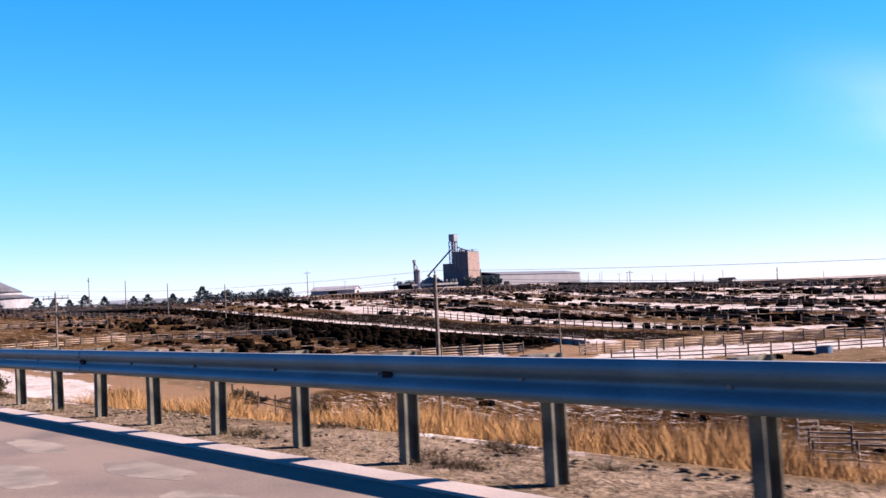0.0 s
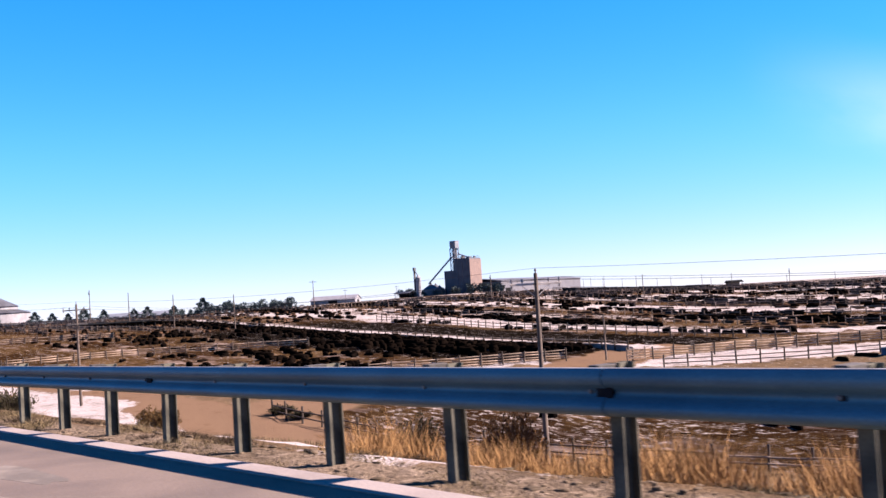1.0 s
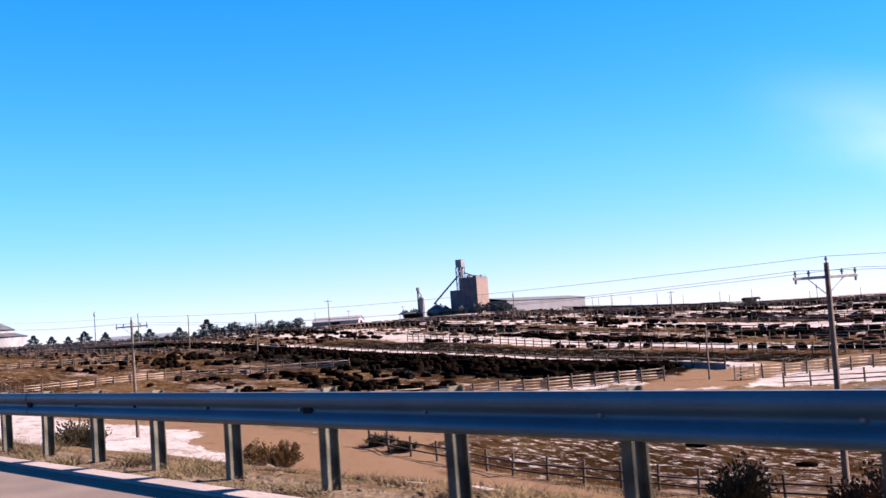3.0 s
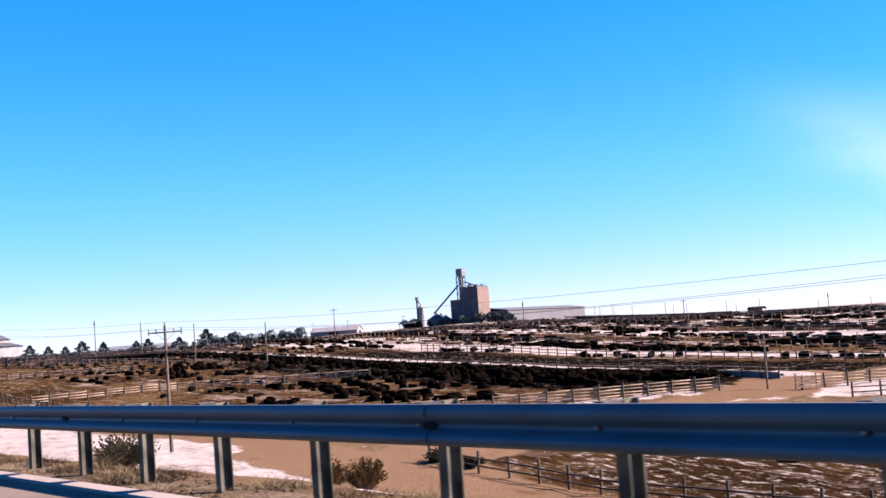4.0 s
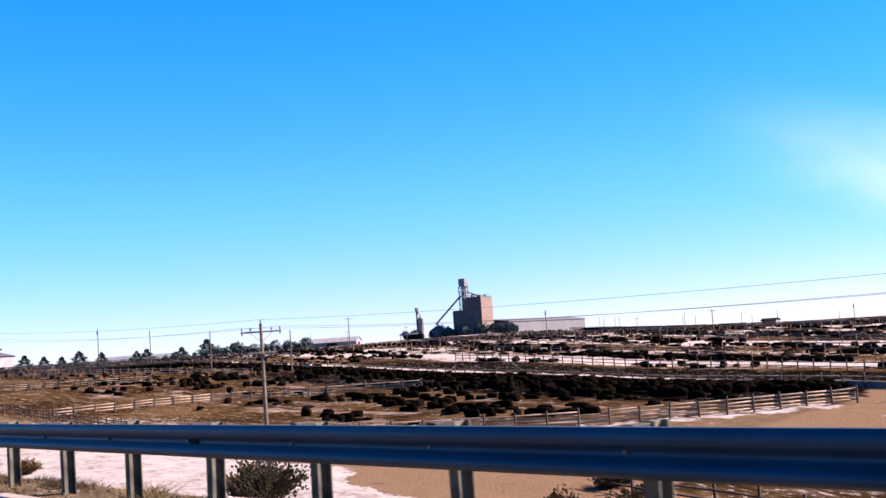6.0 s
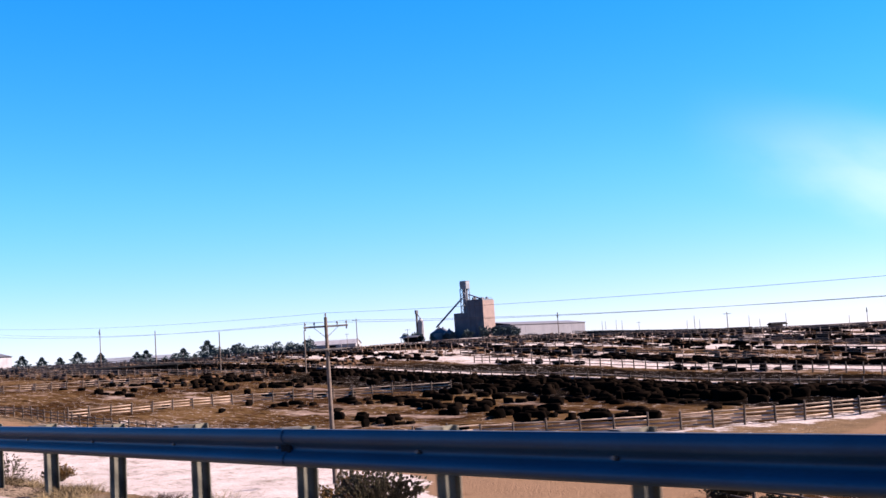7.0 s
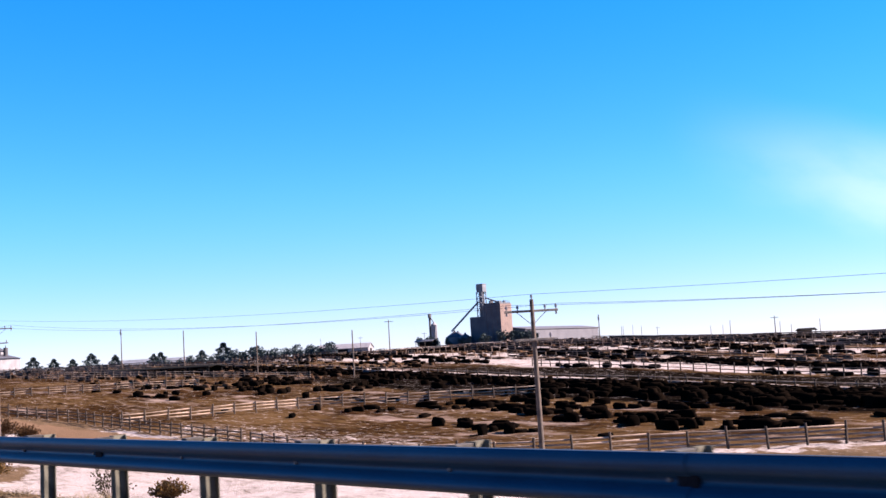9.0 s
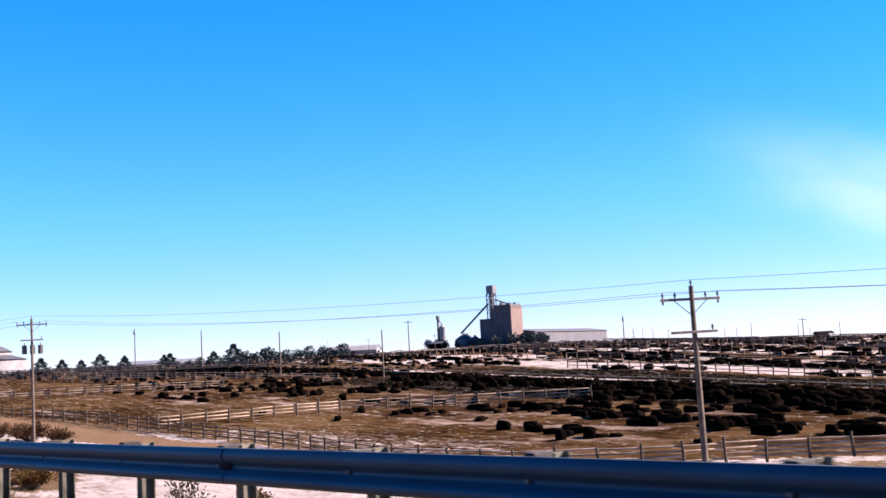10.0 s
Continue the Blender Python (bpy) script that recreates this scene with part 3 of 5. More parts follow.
def steel_bin(x, y, r, wall, peak, label):
    ob = thing("grain_bin", at(x, y), label, "grain bin", "grain bins")
    bm = bmesh.new()
    rings = [[bm.verts.new((math.cos(q * 0.2618) * r * g, math.sin(q * 0.2618) * r * g, z)) for q in range(24)] for z, g in [(-0.6, 1)] + [(wall * k / 5 + d, g) for k in range(1, 6) for d, g in ((-0.08, 1), (-0.06, 1.015), (0, 1.015), (0.001, 1))]]
    for lo, hi in zip(rings, rings[1:]):
        for q in range(24):
            bm.faces.new((lo[q], lo[(q + 1) % 24], hi[(q + 1) % 24], hi[q]))
    part("wall", bm, M_steel, ob)
    bm = bmesh.new()
    rod(bm, (0, 0, wall), (0, 0, peak), r * 1.06, 0.35, 24)
    rod(bm, (0, 0, peak - 0.1), (0, 0, peak + 0.5), 0.5, 0.4, 8)
    part("roof", bm, M_roof, ob)
    return ob


round_barn = thing("round_grain_store", at(-508.0, 130.0), "wide white-walled round grain store with a two-tier grey roof", "grain store")
bm = bmesh.new()
for z0, z1, r0, r1 in ((-0.8, 6.0, 16.0, 16.0), (6.9, 8.8, 11.2, 11.2)):
    rod(bm, (0, 0, z0), (0, 0, z1), r0, r1, 40)
part("wall", bm, M_white, round_barn)
bm = bmesh.new()
rod(bm, (0, 0, 5.95), (0, 0, 7.6), 16.6, 11.0, 40)
part("lower_roof", bm, M_roof, round_barn)
bm = bmesh.new()
rod(bm, (0, 0, 8.75), (0, 0, 14.2), 11.8, 0.8, 40)
rod(bm, (0, 0, 14.0), (0, 0, 15.2), 0.8, 0.6, 12)
part("upper_roof", bm, M_roof, round_barn)
steel_bin(-527, 372, 4.6, 3.6, 6.6, "low corrugated steel bin beside the grain elevator")
steel_bin(-535, 381, 4.4, 3.6, 6.4, "low corrugated steel bin beside the grain elevator")
steel_bin(-519, 372, 3.2, 3.0, 5.0, "low corrugated steel bin beside the grain elevator")
silo = thing("slim_silo", at(-567.5, 392), "slim pale steel silo with a dark bucket leg", "silo")
bm = bmesh.new()
cone_bin(bm, 1.6, 11.6, 13.0, 16)
part("shell", bm, M_white, silo)
bm = bmesh.new()
box(bm, (-2.6, -0.6, 7.7), (0.9, 0.9, 16.6))
box(bm, (-2.6, -0.6, 16.8), (1.5, 1.3, 2.0))
part("bucket_leg", bm, M_roof, silo, "dark grey bucket leg")
bm = bmesh.new()
rod(bm, (-2.2, -0.4, 15.8), (0, 0, 12.8), 0.3, 0.3, 8)
rod(bm, (2.4, -0.3, 0), (1.9, 0, 11.5), 0.16, 0.16, 6)
part("downpipe", bm, M_steel, silo)

barn = thing("barn", pose(-566, 475.5, 2.4, 0, 0, math.degrees(math.atan2(101, -39))), "very long pale metal barn with a plain side wall", "barn")
bm = bmesh.new()
box(bm, (0, 0, 2.8), (108, 24, 9.4))
for x in np.arange(-52, 54, 6.0):
    box(bm, (x, -12.01, 3.0), (0.25, 0.05, 9.0))
part("wall", bm, M_barn, barn)
bm = bmesh.new()
prism(bm, [(-12.6, 7.4), (0, 9.0), (12.6, 7.4), (12.6, 7.75), (0, 9.4), (-12.6, 7.75)], pose(-54.5, 0, 0) @ Matrix(((0, 0, 1, 0), (1, 0, 0, 0), (0, 1, 0, 0), (0, 0, 0, 1))), pose(54.5, 0, 0) @ Matrix(((0, 0, 1, 0), (1, 0, 0, 0), (0, 1, 0, 0), (0, 0, 0, 1))))
part("roof", bm, M_barn, barn)
# Solid slab on the wall; the doorway's inner shade is its colour.
bm = bmesh.new()
box(bm, (-46, -12.1, 0.8), (6, 0.15, 5.0))
part("door", bm, M_dark, barn, "dark slab painted as a shaded open doorway")

UPRIGHT = Matrix(((0, 0, 1, 0), (1, 0, 0, 0), (0, 1, 0, 0), (0, 0, 0, 1)))


def gable_shed(x, y, rz, length, depth, wall, ridge, label, wall_m, roof_m, opened=False):
    ob = thing("shed", at(x, y, rz), label, "shed", "farm sheds")
    bm = bmesh.new()
    h = depth / 2
    if opened:
        for px in np.linspace(-length / 2 + 0.2, length / 2 - 0.2, max(3, int(length / 5))):
            for py in (-h + 0.2, h - 0.2):
                box(bm, (px, py, wall / 2 - 0.3), (0.22, 0.22, wall + 0.6))
                part("post", bm, wall_m, ob)
                bm = bmesh.new()
        box(bm, (0, h - 0.08, wall / 2 - 0.2), (length, 0.1, wall + 0.3))
        part("back_wall", bm, wall_m, ob)
    else:
        prism(bm, [(-h, -0.8), (h, -0.8), (h, wall), (0, ridge), (-h, wall)], pose(-length / 2, 0, 0) @ UPRIGHT, pose(length / 2, 0, 0) @ UPRIGHT)
        part("wall", bm, wall_m, ob)
        bm = bmesh.new()
        box(bm, (length / 2 + 0.03, 0, wall * 0.4), (0.1, depth * 0.32, wall * 0.8))
        part("door", bm, M_dark, ob)
        bm = bmesh.new()
        box(bm, (0, -h - 0.03, wall * 0.42), (length * 0.2, 0.1, wall * 0.8))
        part("door", bm, M_dark, ob)
    bm = bmesh.new()
    e = h + 0.5
    d = (ridge - wall) / h * 0.5
    prism(bm, [(-e, wall - d + 0.05), (0, ridge + 0.05), (e, wall - d + 0.05), (e, wall - d + 0.25), (0, ridge + 0.27), (-e, wall - d + 0.25)], pose(-length / 2 - 0.4, 0, 0) @ UPRIGHT, pose(length / 2 + 0.4, 0, 0) @ UPRIGHT)
    part("roof", bm, roof_m, ob)
    return ob


gable_shed(-579, 341, 40, 27, 11, 2.2, 4.4, "low shed with a white gable end and pale roof", M_white, M_white)
gable_shed(-532, 357, 30, 9, 6, 2.4, 3.2, "low dark open shed with a thin roof", M_dark, M_roof, True)
gable_shed(-334, 116.0, 23, 36, 5, 1.0, 1.3, "long low cattle-pen shade shed with dark roof", M_dark, M_dark, True)
gable_shed(-478, 183, 62, 27, 9, 1.0, 2.6, "long low shed with a pale roof", M_barn, M_steel)
gable_shed(-366, 434, 60, 7, 4, 2.2, 2.9, "small open shade roof on posts", M_arm, M_dark, True)


def windbreak(a, b, high, label):
    """A dark close-boarded fence in straight panels."""
    ob = thing("windbreak_fence", (a[0], a[1], float(ground_z(*a))), label, "fence")
    base = ob.matrix_world.translation
    n = max(2, round(math.hypot(b[0] - a[0], b[1] - a[1]) / 6.0))
    spots = [(a[0] + (b[0] - a[0]) * i / n, a[1] + (b[1] - a[1]) * i / n) for i in range(n + 1)]
    foot = [Vector((x, y, float(ground_z(x, y)))) - base for x, y in spots]
    for p, q in zip(foot, foot[1:]):
        bm = bmesh.new()
        top = high * random.uniform(0.93, 1.05)
        beam(bm, p + Vector((0, 0, top / 2)), q + Vector((0, 0, top / 2)), 0.08, top)
        part("panel", bm, M_dark, ob)
        bm = bmesh.new()
        rod(bm, p + Vector((0, 0, -0.3)), p + Vector((0, 0, high * 1.1)), 0.12, 0.12, 6)
        part("post", bm, M_dark, ob)
    return ob


windbreak((-443, 394), (-372, 424), 1.6, "long dark close-boarded windbreak fence along the ridge")


# ---- power line ----
def insulator(bm, x, y, z):
    rod(bm, (x, y, z), (x, y, z + 0.10), 0.035, 0.035, 6)
    rod(bm, (x, y, z + 0.10), (x, y, z + 0.17), 0.075, 0.06, 8)
    rod(bm, (x, y, z + 0.17), (x, y, z + 0.26), 0.055, 0.03, 8)


ARM_TURN = radians(62)


def line_pole(x, y, top, low_arm, cans, label, lean=0.0, wood=None):
    wood = wood or M_arm
    z = float(ground_z(x, y))
    h = top - z
    ob = thing("utility_pole", pose(x, y, z, 0, lean, 0), label, "utility pole", "power line poles")
    bm = bmesh.new()
    rod(bm, (0, 0, -0.5), (0, 0, h - 0.25), 0.17, 0.105, 12)
    part("pole", bm, M_pole, ob)
    u = Vector((math.cos(ARM_TURN), math.sin(ARM_TURN), 0))
    side = Vector((-u.y, u.x, 0)) * 0.16
    bm = bmesh.new()
    rod(bm, (0, 0, h - 0.4), (0, 0, h - 0.08), 0.02, 0.02, 6)
    insulator(bm, 0, 0, h - 0.24)
    part("top_pin", bm, M_porcelain, ob)
    za = h - 0.85
    bm = bmesh.new()
    beam(bm, side - u * 1.45 + Vector((0, 0, za)), side + u * 1.45 + Vector((0, 0, za)), 0.10, 0.12)
    arm = part("crossarm", bm, wood, ob, bevel=0.01)
    for s in (-1.35, -0.75, 0.75, 1.35):
        bm = bmesh.new()
        p = side + u * s
        insulator(bm, p.x, p.y, za + 0.06)
        part("insulator", bm, M_porcelain, arm)
        if abs(s) > 1:
            bm = bmesh.new()
            rod(bm, (p.x, p.y, za - 0.22), (p.x, p.y, za - 0.06), 0.05, 0.05, 8)
            part("hanging_insulator", bm, M_porcelain, arm)
    for s in (-1, 1):
        bm = bmesh.new()
        beam(bm, side + u * s * 0.8 + Vector((0, 0, za - 0.05)), side * 0.7 + Vector((0, 0, za - 0.75)), 0.03, 0.03)
        part("brace", bm, wood, ob)
    if low_arm:
        zb = h - 2.35
        for k in (-1, 1):
            bm = bmesh.new()
            beam(bm, side * k - u * 1.05 + Vector((0, 0, zb)), side * k + u * 1.05 + Vector((0, 0, zb)), 0.09, 0.11)
            part("lower_crossarm", bm, M_arm, ob, bevel=0.01)
        bm = bmesh.new()
        insulator(bm, u.x * 0.9, u.y * 0.9, zb + 0.06)
        part("insulator", bm, M_porcelain, ob)
    for k in range(cans):
        bm = bmesh.new()
        p = u * (-0.75 + 0.75 * k) + side * 2
        rod(bm, (p.x, p.y, h - 3.7), (p.x, p.y, h - 2.85), 0.24, 0.24, 12)
        rod(bm, (p.x, p.y, h - 2.85), (p.x, p.y, h - 2.6), 0.05, 0.04, 6)
        part("transformer", bm, M_roof, ob, "grey transformer can")
    return ob, z


LINE = [(14.4, 42.2, 0.6, 0, 0), (-57.8, 41.2, 1.45, 0, 0), (-130.4, 40.1, 2.35, 1, 0), (-209.2, 39.0, 5.6, 1, 3), (-288.0, 37.8, 7.5, 0, 0), (-360.0, 36.6, 9.0, 0, 0)]
tops = []
for x, y, top, low, cans in LINE:
    text = "wooden utility pole with crossarm and transformer cans" if cans else "wooden utility pole with crossarm and braces by the dirt lane"
    line_pole(x, y, top, low, cans, text, -0.6 if x == -130.4 else 0.0, M_pale_arm if x == -57.8 else None)
    tops.append(Vector((x, y, top)))


def wire(bm, a, b, sag, r=0.013, n=18):
    a, b = Vector(a), Vector(b)
    last = None
    for i in range(n + 1):
        f = i / n
        p = a.lerp(b, f) - Vector((0, 0, sag * 4 * f * (1 - f)))
        ring = [bm.verts.new(p + Vector((0, math.cos(q) * r, math.sin(q) * r))) for q in (0.5, 2.6, 4.7)]
        if last:
            for k in range(3):
                bm.faces.new((last[k], last[(k + 1) % 3], ring[(k + 1) % 3], ring[k]))
        last = ring


power = thing("power_line", (0, 0, 0), "thin dark overhead wires between the utility poles", "power line")
U = Vector((math.cos(ARM_TURN), math.sin(ARM_TURN), 0))
for a, b in zip(tops, tops[1:]):
    for d, h, sag in ((0, 0.02, 0.55), (1.35, -0.52, 0.8), (-1.35, -0.52, 0.8)):
        bm = bmesh.new()
        wire(bm, a + U * d + Vector((0, 0, h)), b + U * d + Vector((0, 0, h)), sag, 0.011)
        part("wire", bm, M_wire, power)


def plain_pole(x, y, top, cap, label, r=0.15):
    z = float(ground_z(x, y))
    h = top - z
    ob = thing("light_pole" if cap == 2 else "utility_pole", (x, y, z), label, "pole", "far poles")
    bm = bmesh.new()
    rod(bm, (0, 0, -0.5), (0, 0, h), r, r * 0.66, 8)
    part("pole", bm, M_pole, ob)
    if cap:
        bm = bmesh.new()
        if cap == 1:
            beam(bm, (-0.6, -1.0, h - 0.5), (0.6, 1.0, h - 0.5), 0.12, 0.14)
        else:
            rod(bm, (0, 0, h - 1.3), (0.1, -0.2, h - 0.5), 0.26, 0.2, 8)
            rod(bm, (0, 0, h - 0.3), (0, 0, h + 0.2), 0.2, 0.1, 8)
        part("crossarm" if cap == 1 else "lamp_head", bm, M_roof, ob)
    return ob


FAR_POLES = [(-371.7, 125.2, 10.5, 2), (-331.9, 122.8, 8.3, 0), (-297.0, 121.7, 6.3, 0), (-265.5, 124.0, 4.9, 0), (-340.5, 189.5, 9.6, 1),
             (-306.0, 237.3, 7.6, 2), (-276.7, 278.6, 4.7, 1), (-280.0, 361.4, 3.9, 2), (-334.1, 393.7, 4.5, 0), (-329.8, 330.5, 5.2, 0),
             (-117.6, 104.4, -3.0, 0), (-476.0, 440.0, 8.0, 0), (-499.4, 468.0, 8.3, 0), (-516.8, 496.0, 9.2, 0), (-474.8, 454.0, 7.7, 0),
             (-487.5, 482.0, 7.0, 1), (-420.7, 440.0, 5.1, 0), (-356.2, 400.0, 4.7, 0), (-351.0, 400.0, 3.1, 0), (-310.2, 400.0, 2.1, 0),
             (-286.9, 400.0, 2.0, 0), (-550.2, 330.0, 9.9, 1), (-585.5, 330.0, 10.5, 0), (-499.3, 330.0, 9.5, 1), (-424.1, 454.0, 5.3, 0)]
for x, y, top, cap in FAR_POLES:
    plain_pole(x, y, top, cap, "plain weathered wooden pole standing among the cattle pens" if cap != 2 else "wooden pole with a lamp head among the pens", 0.13 if y > 300 or top < -2 else 0.16)
# ---- fences and feed bunks ----
def along_line(pts, step):
    """Points and headings at even steps along a line of points."""
    out = []
    carry = 0.0
    for (ax, ay), (bx, by) in zip(pts, pts[1:]):
        length = math.hypot(bx - ax, by - ay)
        d = carry
        while d < length:
            f = d / length
            out.append((ax + (bx - ax) * f, ay + (by - ay) * f))
            d += step
        carry = d - length
    return out


M_fence = shader("grey_fence_wood", (0.0447, 0.0307, 0.0207), 0.9, 0, (0.0224, 0.0152, 0.0104), 3, 40, 0.3, rand=0.25)
M_rail = shader("pale_fence_rail", (0.28, 0.205, 0.145), 0.9, 0, (0.12, 0.084, 0.056), 2, 40, 0.3, rand=0.4)
M_bunk = shader("pale_concrete_bunk", (0.115, 0.100, 0.098), 0.9, 0, (0.075, 0.066, 0.064), 0.8, 20, 0.2, rand=0.1)

bm = bmesh.new()
rod(bm, (0, 0, -0.4), (0, 0, 1.6), 0.115, 0.10, 7)
ME_FPOST = finish(bm, "post", M_fence)
bm = bmesh.new()
rod(bm, (0, 0, 0), (1, 0, 0), 0.075, 0.070, 8)
ME_FRAIL = finish(bm, "rail", M_rail)


bm = bmesh.new()
rod(bm, (0, 0, 0), (1, 0, 0), 0.070, 0.062, 8)
ME_DRAIL = finish(bm, "rail", M_fence)


def fence(pts, label, rails=(0.35, 0.68, 1.02, 1.36), step=2.9, bar=None):
    spots = along_line(pts, step)
    x0, y0 = spots[0]
    ob = thing("fence", (x0, y0, float(ground_z(x0, y0))), label, "fence", "pen fences")
    base = ob.matrix_world.translation
    foot = [Vector((x, y, float(ground_z(x, y)))) for x, y in spots]
    for p in foot:
        share("post", ME_FPOST, ob, Matrix.Translation(p - base) @ pose(0, 0, 0, random.uniform(-3, 3), random.uniform(-3, 3), 0) @ Matrix.Diagonal((1, 1, random.uniform(0.93, 1.1), 1)))
    for a, b in zip(foot, foot[1:]):
        for h in rails:
            if random.random() < 0.04:
                continue
            p = a + Vector((0, 0, h + random.uniform(-0.04, 0.04))) - base
            q = b + Vector((0, 0, h + random.uniform(-0.04, 0.04))) - base
            way = q - p
            n = Vector((-way.y, way.x, 0)).normalized() * -0.11
            share("rail", bar or ME_FRAIL, ob, Matrix.Translation(p + n) @ way.to_track_quat("X", "Z").to_matrix().to_4x4() @ Matrix.Diagonal((way.length + 0.1, 1, 1, 1)))
    return ob


fence(FENCE_ROAD[:10], "weathered wooden post-and-rail pen fence along the dirt lane")
# Dark rails on this run: their shade is painted in.
fence(FENCE_ROAD[9:], "weathered wooden post-and-rail fence above the snowy bank, rails painted dark as shaded", (0.45, 0.85, 1.25), 2.9, ME_DRAIL)
fence(FENCE_CROSS[::-1], "wooden post-and-rail fence dividing the cattle pens", (0.45, 0.85, 1.25))
fence(FENCE_FAR_CROSS[::-1], "wooden post-and-rail fence dividing the far cattle pens", (0.45, 0.85, 1.25))
fence([(-352, 97), (-322, 104), (-298, 110), (-268, 118)], "weathered wooden fence across the upper cattle pens", (0.5, 0.95, 1.35))
fence([(-420, 108), (-385, 116), (-350, 126), (-318, 134)], "weathered wooden fence across the top of the hillside", (0.5, 0.95, 1.35))
fence(FENCE_EAST[::-1], "wooden post-and-rail fence beside the snow strip")
fence([(-48, 186), (-62, 165), (-90.5, 123.5), (-97.5, 114), (-107, 102)], "dark low fence along the near edge of the snow strip", (0.5, 1.0), 2.9, ME_DRAIL)
fence(FENCE_NEAR[:7], "dark weathered wooden fence between the dirt lane and the near pen", (0.5, 1.05), 2.9, ME_DRAIL)
fence(FENCE_NEAR[6:], "pale wooden fence across the snowy near pen", (0.5, 0.95))
fence([(-50, 67), (-40, 71), (-24, 78), (0, 90)], "pale wooden fence inside the near pen", (0.5, 0.9, 1.25))
fence([(-112.5, 136), (-120, 137), (-172, 144), (-222, 150), (-250, 154)], "dark wooden fence behind the feed alley", (0.55, 1.15), 2.9, ME_DRAIL)

def pen_gate(x, y, turn, length, heights, label):
    ob = thing("gate", pose(x, y, float(ground_z(x, y)), 0, 0, turn), label, "gate", "pen gates")
    for z in heights:
        bm = bmesh.new()
        box(bm, (length / 2, 0.0, z), (length, 0.05, 0.14))
        part("board", bm, M_rail, ob)
    for x in (0.0, length):
        bm = bmesh.new()
        box(bm, (x, 0.06, heights[-1] / 2 + 0.1), (0.13, 0.13, heights[-1] + 0.5))
        part("upright", bm, M_rail, ob)
    bm = bmesh.new()
    beam(bm, (0.1, 0.05, heights[0]), (length - 0.1, 0.05, heights[-1]), 0.04, 0.1)
    part("brace", bm, M_rail, ob)


pen_gate(-114.2, 104.8, 62, 2.4, (0.35, 0.7, 1.05, 1.4), "pale wooden pen gate standing closed beside the lane")
pen_gate(-50.6, 66.6, 62, 1.5, (0.35, 0.75, 1.15, 1.55, 1.95), "tall narrow pale gate between the near pen fences")


def bunk_mesh(length):
    bm = bmesh.new()
    prism(bm, [(-0.42, -0.2), (0.42, -0.2), (0.42, 0.72), (0.30, 0.74), (0.22, 0.30), (-0.18, 0.24), (-0.30, 0.50), (-0.42, 0.50)], pose(0, 0, 0) @ UPRIGHT, pose(length, 0, 0) @ UPRIGHT)
    return finish(bm, "trough_section", M_bunk)


ME_BUNK = bunk_mesh(2.96)
bunk = thing("feed_bunk", (BUNK[0][0], BUNK[0][1], float(ground_z(*BUNK[0]))), "long pale concrete feed bunk along the pens", "feed bunk")
spots = along_line(BUNK, 3.0)
foot = [Vector((x, y, float(ground_z(x, y)))) for x, y in spots]
base = bunk.matrix_world.translation
for a, b in zip(foot, foot[1:]):
    share("trough_section", ME_BUNK, bunk, Matrix.Translation(a - base) @ (a - b).to_track_quat("-X", "Z").to_matrix().to_4x4())
    share("post", ME_FPOST, bunk, Matrix.Translation(a - base + Vector((0.1, -0.62, 0))))
    for h in (1.25,):
        way = b - a
        share("rail", ME_FRAIL, bunk, Matrix.Translation(a - base + Vector((0, -0.70, h))) @ way.to_track_quat("X", "Z").to_matrix().to_4x4() @ Matrix.Diagonal((way.length, 1, 0.7, 1)))


def boxes_mesh(name, items, material):
    """Many square bars (from, to, width, height) in one mesh."""
    V, F = [], []
    for a, b, w, h in items:
        a, b = np.array(a, float), np.array(b, float)
        way = b - a
        way = way / max(np.linalg.norm(way), 1e-6)
        side = np.cross(way, (0, 0, 1.0))
        if np.linalg.norm(side) < 1e-3:
            side = np.array((1.0, 0, 0))
        side = side / np.linalg.norm(side)
        up = np.cross(side, way)
        k = len(V)
        for p in (a, b):
            for su, sv in ((-1, -1), (1, -1), (1, 1), (-1, 1)):
                V.append(tuple(p + side * su * w / 2 + up * sv * h / 2))
        F += [(k, k + 1, k + 5, k + 4), (k + 1, k + 2, k + 6, k + 5), (k + 2, k + 3, k + 7, k + 6), (k + 3, k, k + 4, k + 7), (k + 3, k + 2, k + 1, k), (k + 4, k + 5, k + 6, k + 7)]
    me = bpy.data.meshes.new(name)
    me.from_pydata(V, [], F)
    me.materials.append(material)
    return me


